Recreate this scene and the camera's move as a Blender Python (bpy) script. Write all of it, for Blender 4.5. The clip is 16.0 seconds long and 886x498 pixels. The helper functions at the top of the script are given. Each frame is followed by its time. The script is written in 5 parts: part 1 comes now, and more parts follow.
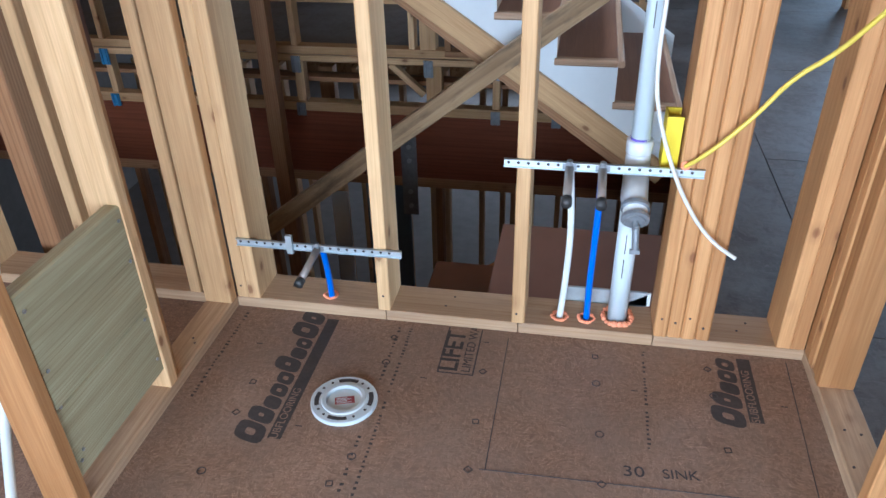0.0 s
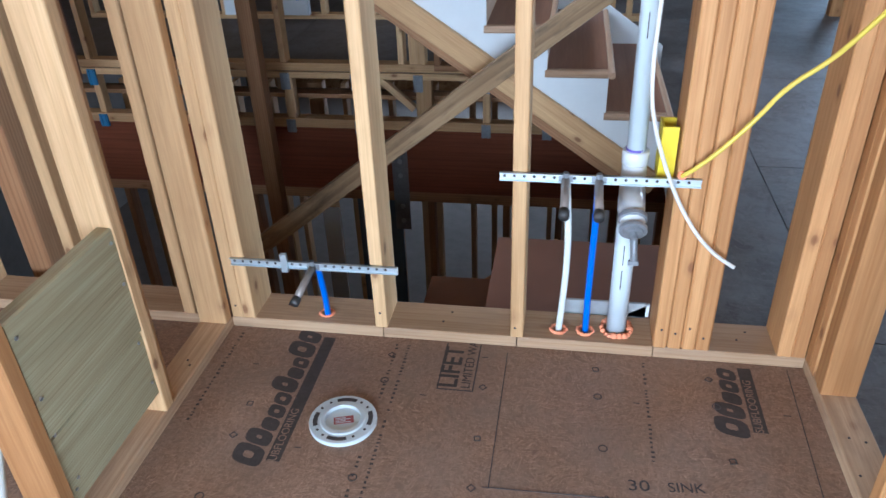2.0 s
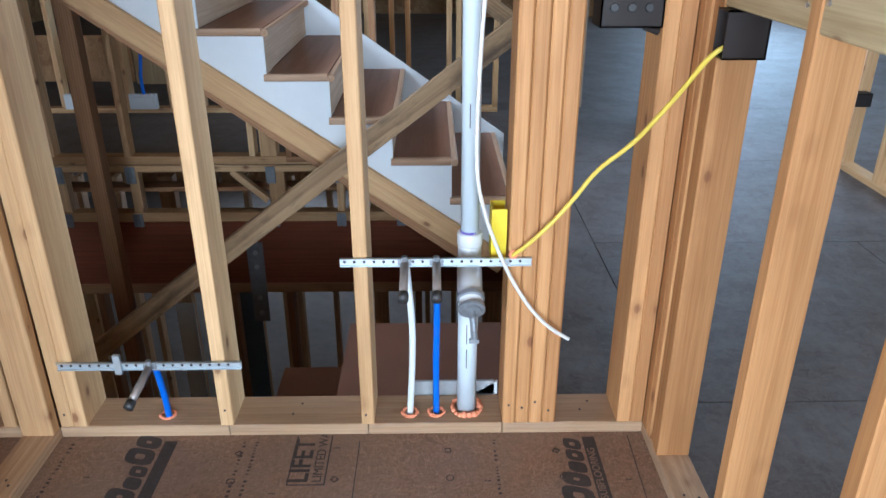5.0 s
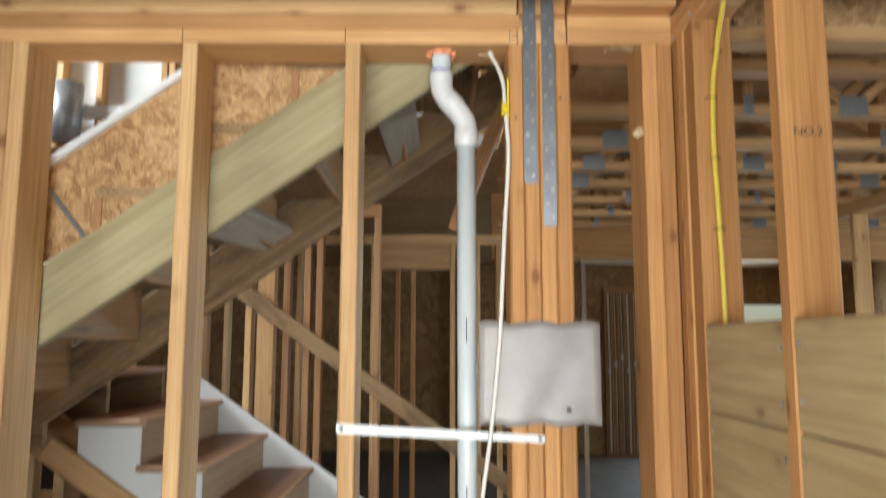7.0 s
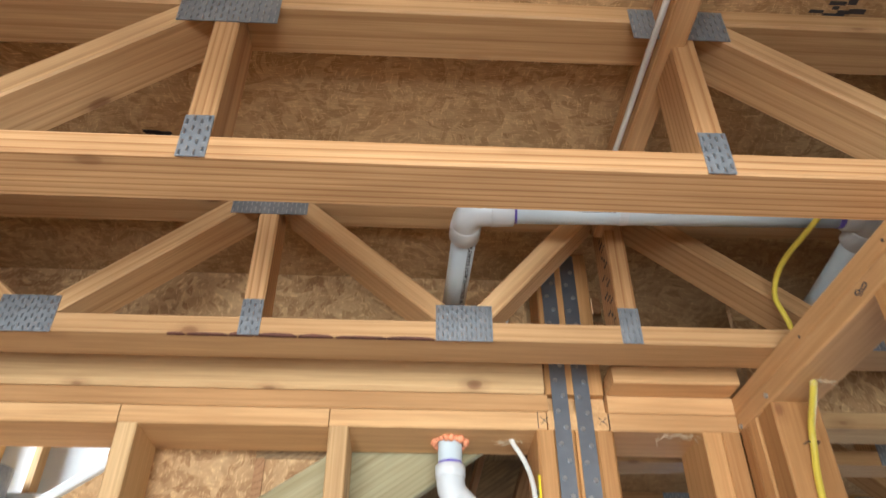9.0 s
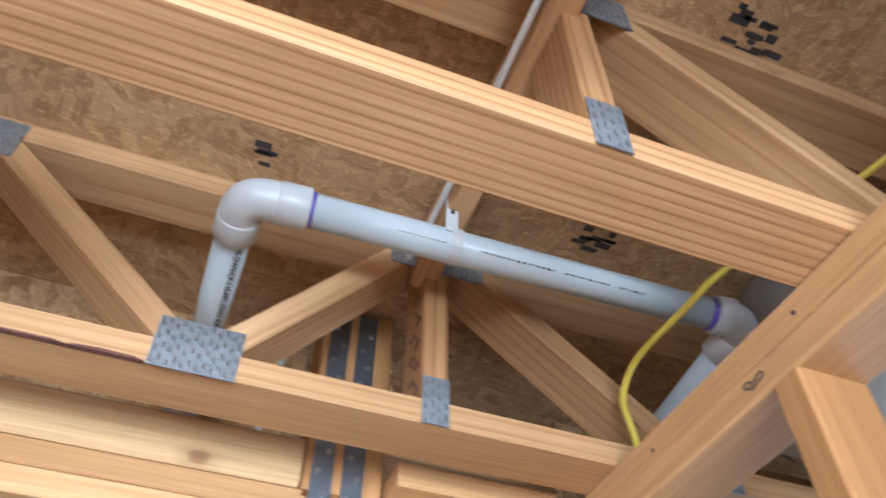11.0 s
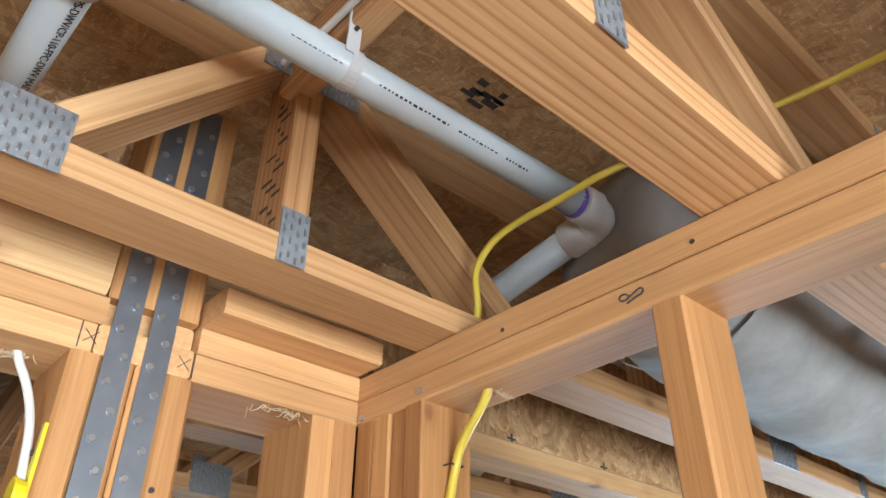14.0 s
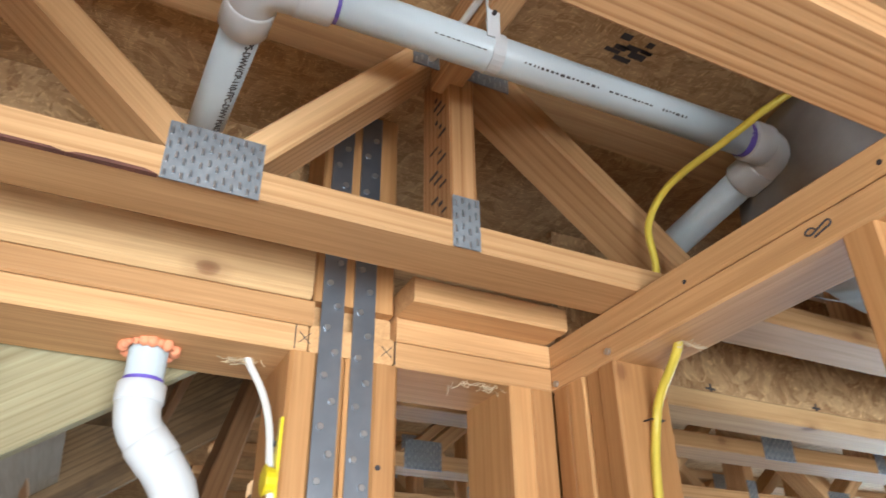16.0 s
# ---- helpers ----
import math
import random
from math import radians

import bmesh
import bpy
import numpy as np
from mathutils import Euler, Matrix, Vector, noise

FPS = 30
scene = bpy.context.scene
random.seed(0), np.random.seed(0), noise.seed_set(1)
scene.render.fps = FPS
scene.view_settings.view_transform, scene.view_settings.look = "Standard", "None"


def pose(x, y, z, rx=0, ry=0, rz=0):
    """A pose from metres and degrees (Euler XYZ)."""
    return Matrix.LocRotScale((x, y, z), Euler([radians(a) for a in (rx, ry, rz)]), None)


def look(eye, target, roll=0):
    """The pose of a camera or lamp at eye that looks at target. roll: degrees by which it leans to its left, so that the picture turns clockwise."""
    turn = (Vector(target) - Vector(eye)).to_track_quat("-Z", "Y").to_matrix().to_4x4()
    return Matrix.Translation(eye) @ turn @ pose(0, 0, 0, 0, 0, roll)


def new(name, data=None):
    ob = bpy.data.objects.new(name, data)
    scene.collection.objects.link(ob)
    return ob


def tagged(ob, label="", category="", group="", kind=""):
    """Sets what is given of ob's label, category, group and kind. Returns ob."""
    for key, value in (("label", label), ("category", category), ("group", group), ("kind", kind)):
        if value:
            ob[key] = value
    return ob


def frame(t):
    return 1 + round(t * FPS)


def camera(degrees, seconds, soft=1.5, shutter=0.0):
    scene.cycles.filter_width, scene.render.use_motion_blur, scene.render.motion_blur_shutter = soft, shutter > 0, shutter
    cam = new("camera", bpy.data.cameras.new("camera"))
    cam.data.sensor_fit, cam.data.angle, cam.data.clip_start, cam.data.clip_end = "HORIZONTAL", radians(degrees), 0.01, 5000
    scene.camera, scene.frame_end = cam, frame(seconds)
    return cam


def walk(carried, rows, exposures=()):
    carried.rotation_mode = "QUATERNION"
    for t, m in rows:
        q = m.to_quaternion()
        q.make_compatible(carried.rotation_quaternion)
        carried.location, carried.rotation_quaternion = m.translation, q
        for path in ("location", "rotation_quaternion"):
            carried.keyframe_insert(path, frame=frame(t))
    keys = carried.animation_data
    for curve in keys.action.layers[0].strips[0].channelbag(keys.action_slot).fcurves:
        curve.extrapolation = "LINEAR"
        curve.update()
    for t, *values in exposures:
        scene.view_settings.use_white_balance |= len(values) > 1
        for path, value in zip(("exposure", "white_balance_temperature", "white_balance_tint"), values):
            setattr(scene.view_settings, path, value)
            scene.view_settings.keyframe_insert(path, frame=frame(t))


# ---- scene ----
cam = camera(61.9, 16.0, shutter=0.4)
PATH = [
    (0, (0.552, -1.743, 1.384), (0.221, -0.079, 0.325), -1.4),
    (0.5, (0.545, -1.732, 1.384), (0.191, -0.072, 0.326), -1.8),
    (1, (0.531, -1.725, 1.377), (0.171, -0.063, 0.324), -1.9),
    (1.5, (0.532, -1.721, 1.384), (0.181, -0.055, 0.334), -2.3),
    (2, (0.533, -1.728, 1.38), (0.224, -0.042, 0.351), -2.2),
    (2.5, (0.558, -1.715, 1.385), (0.338, -0.008, 0.366), -1.8),
    (3, (0.6, -1.707, 1.383), (0.473, 0.026, 0.393), -1.3),
    (3.2, (0.608, -1.714, 1.372), (0.509, 0.034, 0.405), -1.2),
    (5.3, (0.614, -1.74, 1.394), (0.647, 0.101, 0.615), 0.1),
    (5.5, (0.622, -1.736, 1.412), (0.649, 0.125, 0.681), 0.1),
    (6, (0.618, -1.742, 1.446), (0.654, 0.194, 0.945), 0.2),
    (6.5, (0.624, -1.749, 1.515), (0.659, 0.244, 1.355), 0.5),
    (7, (0.639, -1.767, 1.65), (0.652, 0.218, 1.901), 0.1),
    (7.5, (0.615, -1.771, 1.696), (0.647, 0.13, 2.318), -0.1),
    (8, (0.579, -1.732, 1.724), (0.633, 0.107, 2.507), -0.4),
    (8.2, (0.556, -1.676, 1.742), (0.631, 0.13, 2.597), -0.6),
    (10.3, (0.599, -0.968, 1.912), (0.726, 0.352, 3.41), 2.8),
    (10.5, (0.621, -0.953, 1.922), (0.86, 0.351, 3.42), 1.4),
    (11, (0.691, -0.969, 1.93), (1.163, 0.304, 3.399), 0.5),
    (11.5, (0.717, -0.981, 1.931), (1.433, 0.287, 3.302), -0.4),
    (12, (0.688, -0.938, 1.978), (1.639, 0.305, 3.223), -0.2),
    (12.5, (0.614, -0.88, 2.038), (1.694, 0.324, 3.214), 1.5),
    (13, (0.593, -0.88, 2.039), (1.738, 0.31, 3.166), 1.6),
    (13.5, (0.603, -0.877, 2.032), (1.75, 0.342, 3.126), 1.0),
    (14, (0.611, -0.874, 2.032), (1.735, 0.39, 3.1), 0.4),
    (14.5, (0.612, -0.877, 2.031), (1.697, 0.436, 3.078), -0.3),
    (15, (0.606, -0.875, 2.025), (1.624, 0.503, 3.058), -0.7),
    (15.5, (0.591, -0.883, 2.025), (1.517, 0.564, 3.048), -1.1),
    (16, (0.588, -0.897, 2.02), (1.364, 0.653, 3.018), -0.6),
]
walk(cam, [(t, look(eye, target, roll)) for t, eye, target, roll in PATH],
     exposures=[(0, -0.45, 5150, 10), (3, -0.46, 5200, 10), (5.5, -0.53, 5400, 10), (6.5, -0.64, 5950, 10), (7, -0.86, 6900, 10), (7.5, -0.96, 7000, 10), (8.2, -0.86, 6950, 10), (10.5, -0.24, 5450, 10), (12, -0.22, 5850, 10), (13, -0.2, 6100, 10), (16, -0.33, 6250, 10)])

# ---- world and light ----
world = bpy.data.worlds.new("sky")
scene.world = world
world.use_nodes = True
wn = world.node_tree.nodes
sky = wn.new("ShaderNodeTexSky")
sky.sky_type, sky.sun_disc = "NISHITA", False
sky.sun_elevation, sky.sun_rotation = radians(42), radians(200)
wn["Background"].inputs["Strength"].default_value = 0.12
world.node_tree.links.new(sky.outputs[0], wn["Background"].inputs[0])
sun = new("sun", bpy.data.lights.new("sun", "SUN"))
sun.data.energy, sun.data.angle, sun.data.color = 2.0, radians(3), (1.0, 0.95, 0.88)
sun.matrix_world = look((-4, -8, 9), (0, 0, 0))


def area_light(name, eye, target, w, h, power, color):
    lamp = new(name, bpy.data.lights.new(name, "AREA"))
    lamp.data.shape, lamp.data.size, lamp.data.size_y = "RECTANGLE", w, h
    lamp.data.energy, lamp.data.color = power, color
    lamp.matrix_world = look(eye, target)
    return lamp


area_light("window_light_south", (0.3, -4.72, 1.12), (0.6, -0.6, 2.2), 3.0, 2.0, 520, (0.90, 0.97, 1.0))
# Fill added to brighten west-facing lumber; no window is known on that side.
area_light("fill_light_west", (-4.8, -4.1, 1.5), (1.2, -0.5, 2.3), 0.95, 1.15, 260, (0.92, 0.97, 1.0))
area_light("window_light_east", (6.75, 2.0, 1.4), (1.6, 0.3, 2.1), 3.0, 1.6, 340, (0.66, 0.86, 1.0))
area_light("window_light_north", (5.4, 9.8, 1.78), (2.0, 4, 0.2), 2.0, 0.9, 260, (0.66, 0.85, 1.0))
# Fill added to lift the basement studs through an assumed opening.
area_light("fill_light_basement", (0, 9.75, -1.25), (-0.3, 3, -1.4), 3.8, 1.2, 130, (0.9, 0.95, 1.0))
# Hangs inside the upper storey, standing in for its window light.
area_light("window_light_upper", (-3.7, 1.2, 4.4), (0.2, 1.2, 2.2), 1.8, 1.3, 600, (0.85, 0.93, 1.0))


# ---- materials ----
def nodes_of(name):
    m = bpy.data.materials.new(name)
    m.use_nodes = True
    nt = m.node_tree
    return m, nt, nt.nodes["Principled BSDF"]


def ramp(nt, fac, stops):
    r = nt.nodes.new("ShaderNodeValToRGB")
    e = r.color_ramp.elements
    while len(e) < len(stops):
        e.new(0.5)
    for el, (p, c) in zip(e, stops):
        el.position, el.color = p, (*c, 1)
    nt.links.new(fac, r.inputs[0])
    return r.outputs[0]


def mix(nt, a, b, fac, mode="MIX"):
    n = nt.nodes.new("ShaderNodeMix")
    n.data_type, n.blend_type = "RGBA", mode
    for i, v in ((0, fac), (6, a), (7, b)):
        if isinstance(v, (int, float)):
            n.inputs[i].default_value = v
        elif isinstance(v, tuple):
            n.inputs[i].default_value = (*v, 1)
        else:
            nt.links.new(v, n.inputs[i])
    return n.outputs[2]


def maths(nt, op, a, b=0.0, c=0.0):
    n = nt.nodes.new("ShaderNodeMath")
    n.operation = op
    for i, v in enumerate((a, b, c)):
        if isinstance(v, (int, float)):
            n.inputs[i].default_value = v
        else:
            nt.links.new(v, n.inputs[i])
    return n.outputs[0]


def noise_tex(nt, vec, scale, detail=4, rough=0.55, distortion=0.0):
    n = nt.nodes.new("ShaderNodeTexNoise")
    n.inputs["Scale"].default_value, n.inputs["Detail"].default_value = scale, detail
    n.inputs["Roughness"].default_value, n.inputs["Distortion"].default_value = rough, distortion
    nt.links.new(vec, n.inputs["Vector"])
    return n.outputs[0]


def mapped(nt, vec, scale=(1, 1, 1), loc=None):
    n = nt.nodes.new("ShaderNodeMapping")
    n.inputs["Scale"].default_value = scale
    if loc is not None:
        nt.links.new(loc, n.inputs["Location"])
    nt.links.new(vec, n.inputs["Vector"])
    return n.outputs[0]


def bump(nt, bsdf, height, strength, dist=0.002):
    b = nt.nodes.new("ShaderNodeBump")
    b.inputs["Strength"].default_value, b.inputs["Distance"].default_value = strength, dist
    nt.links.new(height, b.inputs["Height"])
    nt.links.new(b.outputs[0], bsdf.inputs["Normal"])


def wood(name, light, dark, ring=38.0, contrast=1.0, knots=1.0, rough=0.62, stain=None, vary=0.35, warp=6.0):
    """Sawn softwood; the grain runs along the object's own z."""
    m, nt, bsdf = nodes_of(name)
    tc = nt.nodes.new("ShaderNodeTexCoord").outputs["Object"]
    rnd = nt.nodes.new("ShaderNodeObjectInfo").outputs["Random"]
    comb = nt.nodes.new("ShaderNodeCombineXYZ")
    nt.links.new(maths(nt, "MULTIPLY_ADD", rnd, 0.35, -0.12), comb.inputs[0])
    nt.links.new(maths(nt, "MULTIPLY_ADD", maths(nt, "FRACT", maths(nt, "MULTIPLY", rnd, 17.3)), 0.2, 0.03), comb.inputs[1])
    nt.links.new(maths(nt, "MULTIPLY", rnd, 7.0), comb.inputs[2])
    v = mapped(nt, tc, (1, 1, 0.06), comb.outputs[0])
    w = nt.nodes.new("ShaderNodeTexWave")
    w.wave_type, w.rings_direction, w.wave_profile = "RINGS", "Z", "SAW"
    w.inputs["Scale"].default_value, w.inputs["Distortion"].default_value = ring, warp
    w.inputs["Detail"].default_value, w.inputs["Detail Scale"].default_value = 2.0, 0.22
    nt.links.new(v, w.inputs["Vector"])
    g = ramp(nt, w.outputs["Fac"], [(0.0, light), (0.55, light), (0.9, dark), (1.0, light)])
    flat = tuple(a * 0.72 + b * 0.28 for a, b in zip(light, dark))
    col = mix(nt, flat, g, 0.75 * contrast)
    fine = noise_tex(nt, mapped(nt, tc, (260, 260, 6), comb.outputs[0]), 1.0, 3, 0.6)
    col = mix(nt, col, ramp(nt, fine, [(0.3, (0.7, 0.62, 0.54)), (0.7, (1.12, 1.12, 1.12))]), 0.5, "MULTIPLY")
    blot = noise_tex(nt, mapped(nt, tc, (6, 6, 1.3), comb.outputs[0]), 1.0, 4, 0.6)
    col = mix(nt, col, ramp(nt, blot, [(0.32, (0.74, 0.66, 0.58)), (0.62, (1.08, 1.06, 1.04))]), 0.6, "MULTIPLY")
    streak = noise_tex(nt, mapped(nt, tc, (55, 55, 1.6), comb.outputs[0]), 1.0, 3, 0.6)
    col = mix(nt, col, ramp(nt, streak, [(0.34, (0.84, 0.77, 0.7)), (0.6, (1.06, 1.05, 1.04))]), 0.55, "MULTIPLY")
    tone = maths(nt, "MULTIPLY_ADD", maths(nt, "FRACT", maths(nt, "MULTIPLY", rnd, 5.7)), vary, 1.0 - vary * 0.6)
    tcol = nt.nodes.new("ShaderNodeCombineColor")
    nt.links.new(tone, tcol.inputs[0])
    nt.links.new(maths(nt, "POWER", tone, 1.25), tcol.inputs[1])
    nt.links.new(maths(nt, "POWER", tone, 1.5), tcol.inputs[2])
    col = mix(nt, col, tcol.outputs[0], 1.0, "MULTIPLY")
    if knots:
        vo = nt.nodes.new("ShaderNodeTexVoronoi")
        vo.inputs["Scale"].default_value, vo.inputs["Randomness"].default_value = 1.0, 1.0
        nt.links.new(mapped(nt, tc, (9.0, 9.0, 5.0), comb.outputs[0]), vo.inputs["Vector"])
        wob = maths(nt, "ADD", vo.outputs["Distance"], maths(nt, "MULTIPLY", fine, 0.04))
        k = ramp(nt, wob, [(0.07, (1, 1, 1)), (0.098, (0.8, 0.8, 0.8)), (0.12, (0.32, 0.32, 0.32)), (0.22, (0, 0, 0))])
        col = mix(nt, col, (0.16, 0.06, 0.025), maths(nt, "MULTIPLY", k, 0.8 * knots))
    if stain:
        st = noise_tex(nt, mapped(nt, tc, (9, 9, 2.2), comb.outputs[0]), 1.0, 5, 0.7)
        col = mix(nt, col, stain, ramp(nt, st, [(0.48, (0, 0, 0)), (0.68, (0.85, 0.85, 0.85))]))
    nt.links.new(col, bsdf.inputs["Base Color"])
    bsdf.inputs["Roughness"].default_value = rough
    bsdf.inputs["Specular IOR Level"].default_value = 0.3
    bump(nt, bsdf, maths(nt, "ADD", maths(nt, "MULTIPLY", w.outputs["Fac"], 0.3), fine), 0.22, 0.0011)
    return m


def flake(name, light, dark, scale=28.0, rough=0.7, dirt=None, gloss=0.3, relief=0.3):
    """Oriented strand board: overlapping strands in many tones."""
    m, nt, bsdf = nodes_of(name)
    tc = nt.nodes.new("ShaderNodeTexCoord").outputs["Object"]
    rnd = nt.nodes.new("ShaderNodeObjectInfo").outputs["Random"]
    loc = nt.nodes.new("ShaderNodeCombineXYZ")
    nt.links.new(maths(nt, "MULTIPLY", rnd, 11.0), loc.inputs[0])
    v = mapped(nt, tc, (1, 1, 1), loc.outputs[0])
    warp = nt.nodes.new("ShaderNodeTexNoise")
    warp.inputs["Scale"].default_value = 5.0
    nt.links.new(v, warp.inputs["Vector"])
    vv = nt.nodes.new("ShaderNodeVectorMath")
    vv.operation = "MULTIPLY_ADD"
    vv.inputs[1].default_value = (0.16, 0.16, 0.16)
    nt.links.new(warp.outputs["Color"], vv.inputs[0])
    nt.links.new(v, vv.inputs[2])
    cols, hs = [], []
    for sx, sy in ((1.0, 0.28), (0.3, 1.0)):
        vo = nt.nodes.new("ShaderNodeTexVoronoi")
        vo.inputs["Scale"].default_value = scale
        nt.links.new(mapped(nt, vv.outputs[0], (sx, sy, 0.6)), vo.inputs["Vector"])
        sep = nt.nodes.new("ShaderNodeSeparateColor")
        nt.links.new(vo.outputs["Color"], sep.inputs[0])
        cols.append(ramp(nt, sep.outputs[0], [(0.0, dark), (0.5, tuple((a + b) / 2 for a, b in zip(light, dark))), (1.0, light)]))
        hs.append(sep.outputs[1])
    pick = noise_tex(nt, v, scale * 0.4, 2)
    col = mix(nt, cols[0], cols[1], ramp(nt, pick, [(0.47, (0, 0, 0)), (0.53, (1, 1, 1))]))
    fib = noise_tex(nt, mapped(nt, v, (60, 420, 60)), 1.0, 3)
    col = mix(nt, col, ramp(nt, fib, [(0.3, (0.75, 0.72, 0.7)), (0.7, (1.12, 1.1, 1.08))]), 0.6, "MULTIPLY")
    big = noise_tex(nt, v, 1.6, 5, 0.6)
    col = mix(nt, col, ramp(nt, big, [(0.3, (0.72, 0.7, 0.68)), (0.7, (1.1, 1.1, 1.1))]), 0.7, "MULTIPLY")
    for sc in ((60, 420, 60), (390, 70, 60)):
        fl = noise_tex(nt, mapped(nt, vv.outputs[0], sc), 1.0, 2, 0.5)
        bright = tuple(min(1, c * 1.75) for c in light)
        col = mix(nt, col, bright, ramp(nt, fl, [(0.6, (0, 0, 0)), (0.68, (0.34, 0.34, 0.34))]))
    if dirt:
        d = noise_tex(nt, v, 3.4, 6, 0.72)
        col = mix(nt, col, dirt, ramp(nt, d, [(0.42, (0, 0, 0)), (0.66, (0.6, 0.6, 0.6))]))
    nt.links.new(col, bsdf.inputs["Base Color"])
    bsdf.inputs["Roughness"].default_value = rough
    bsdf.inputs["Specular IOR Level"].default_value = gloss
    bump(nt, bsdf, maths(nt, "ADD", hs[0], fib), relief, 0.0015)
    return m


def plain(name, color, rough=0.5, metal=0.0, var=0.12, scale=30.0, bumps=0.05, spec=0.5):
    m, nt, bsdf = nodes_of(name)
    tc = nt.nodes.new("ShaderNodeTexCoord").outputs["Object"]
    n = noise_tex(nt, tc, scale, 5, 0.6)
    n2 = noise_tex(nt, tc, scale * 0.12, 3, 0.6)
    lo, hi = tuple(c * (1 - var) for c in color), tuple(min(1, c * (1 + var)) for c in color)
    col = mix(nt, ramp(nt, n, [(0.3, lo), (0.7, hi)]), ramp(nt, n2, [(0.3, lo), (0.7, hi)]), 0.5)
    nt.links.new(col, bsdf.inputs["Base Color"])
    bsdf.inputs["Roughness"].default_value, bsdf.inputs["Metallic"].default_value = rough, metal
    bsdf.inputs["Specular IOR Level"].default_value = spec
    if bumps:
        bump(nt, bsdf, n, bumps, 0.002)
    return m


FIR = wood("fir_lumber", (0.55, 0.315, 0.135), (0.37, 0.165, 0.055), 13, 0.36, 1.0, warp=12)
FIR_TRUSS = wood("truss_lumber", (0.62, 0.385, 0.195), (0.38, 0.185, 0.07), 30, 1.05, 0.7, warp=6)
FIR_SMOOTH = wood("top_plate_lumber", (0.63, 0.39, 0.19), (0.5, 0.275, 0.115), 13, 0.38, 0.6, warp=12)
FIR_CHORD = wood("chord_lumber", (0.64, 0.42, 0.22), (0.41, 0.22, 0.09), 20, 0.62, 0.9, warp=10)
PALE = wood("pale_lumber", (0.7, 0.5, 0.275), (0.53, 0.335, 0.155), 12, 0.36, 1.0, warp=12)
PLATE = wood("sill_plate_lumber", (0.50, 0.37, 0.24), (0.37, 0.25, 0.15), 24, 0.6, 0.5, stain=(0.3, 0.2, 0.13))
OLD = wood("weathered_lumber", (0.40, 0.29, 0.165), (0.2, 0.13, 0.07), 26, 0.8, 0.8, stain=(0.06, 0.042, 0.03))
# Fir darkened in its colour to stand for shade on the rear framing.
SHADEWOOD = wood("shaded_lumber", (0.43, 0.25, 0.13), (0.26, 0.135, 0.065), 24, 0.8, 0.6)
WEATHERED = wood("grey_weathered_lumber", (0.42, 0.37, 0.31), (0.28, 0.24, 0.19), 20, 0.5, 0.5)
TREATED = wood("treated_lumber", (0.42, 0.405, 0.265), (0.29, 0.265, 0.145), 40, 0.6, 0.9, vary=0.12, warp=6)
TREATED_PLY = wood("treated_plywood", (0.47, 0.395, 0.235), (0.35, 0.275, 0.145), 7, 0.6, 0.8, vary=0.2, warp=12)
LVL = wood("laminated_beam", (0.22, 0.068, 0.033), (0.13, 0.036, 0.017), 14, 0.6, 0.0, rough=0.5)
SUBFLOOR = flake("subfloor_panel", (0.32, 0.212, 0.148), (0.2, 0.122, 0.08), 190, 0.55, (0.21, 0.155, 0.12), 0.45, 0.4)
# Hall panels: a darker, greyer tone than the bathroom's subfloor.
HALLFLOOR = flake("grey_subfloor_panel", (0.125, 0.112, 0.106), (0.08, 0.068, 0.064), 60, 0.58, (0.16, 0.16, 0.163), 0.4, 0.16)
OSB = flake("strand_board", (0.6, 0.4, 0.21), (0.33, 0.18, 0.08), 62, 0.68)
OSB_DARK = flake("strand_board_deck", (0.6, 0.4, 0.21), (0.39, 0.23, 0.105), 70, 0.68)
PVC = plain("white_pvc", (0.56, 0.64, 0.68), 0.28, 0, 0.04, 20, 0.02)
PVC_WARM = plain("white_pvc_fitting", (0.6, 0.63, 0.65), 0.3, 0, 0.05, 20, 0.02)
PRIMER = plain("purple_primer", (0.13, 0.09, 0.42), 0.4, 0, 0.25)
GALV = plain("galvanised_steel", (0.27, 0.295, 0.32), 0.42, 0.5, 0.3, 60, 0.15)
GALV_BRIGHT = plain("bright_galvanised_steel", (0.55, 0.62, 0.66), 0.4, 0.7, 0.15, 40, 0.05)
STRAPMETAL = plain("strap_steel", (0.25, 0.285, 0.33), 0.38, 0.85, 0.25, 18, 0.08)
SCREW = plain("screw_steel", (0.5, 0.52, 0.54), 0.3, 0.9, 0.1)
DARKMETAL = plain("dark_screw", (0.05, 0.045, 0.05), 0.5, 0.5, 0.1)
BLUE = plain("blue_pex", (0.012, 0.13, 0.62), 0.38, 0, 0.08)
WHITEPEX = plain("white_pex", (0.68, 0.74, 0.72), 0.35, 0, 0.05)
YELLOW = plain("yellow_cable", (0.66, 0.52, 0.07), 0.42, 0, 0.1)
YPLASTIC = plain("yellow_plastic", (0.75, 0.6, 0.02), 0.35, 0, 0.06)
WCABLE = plain("white_cable", (0.66, 0.66, 0.63), 0.42, 0, 0.06)
FOAM = plain("orange_foam", (0.85, 0.32, 0.17), 0.75, 0, 0.2, 120, 0.7)
COPPER = plain("grey_stub", (0.3, 0.27, 0.25), 0.4, 0.4, 0.2)
RUBBER = plain("black_cap", (0.03, 0.03, 0.03), 0.5, 0, 0.1)
BOXBLACK = plain("brown_black_plastic", (0.022, 0.017, 0.015), 0.5, 0, 0.2, 30, 0.05, 0.25)
INK = plain("black_ink", (0.045, 0.04, 0.042), 0.7, 0, 0.3, 60)
GREYINK = plain("worn_ink", (0.05, 0.042, 0.04), 0.75, 0, 0.35, 90)
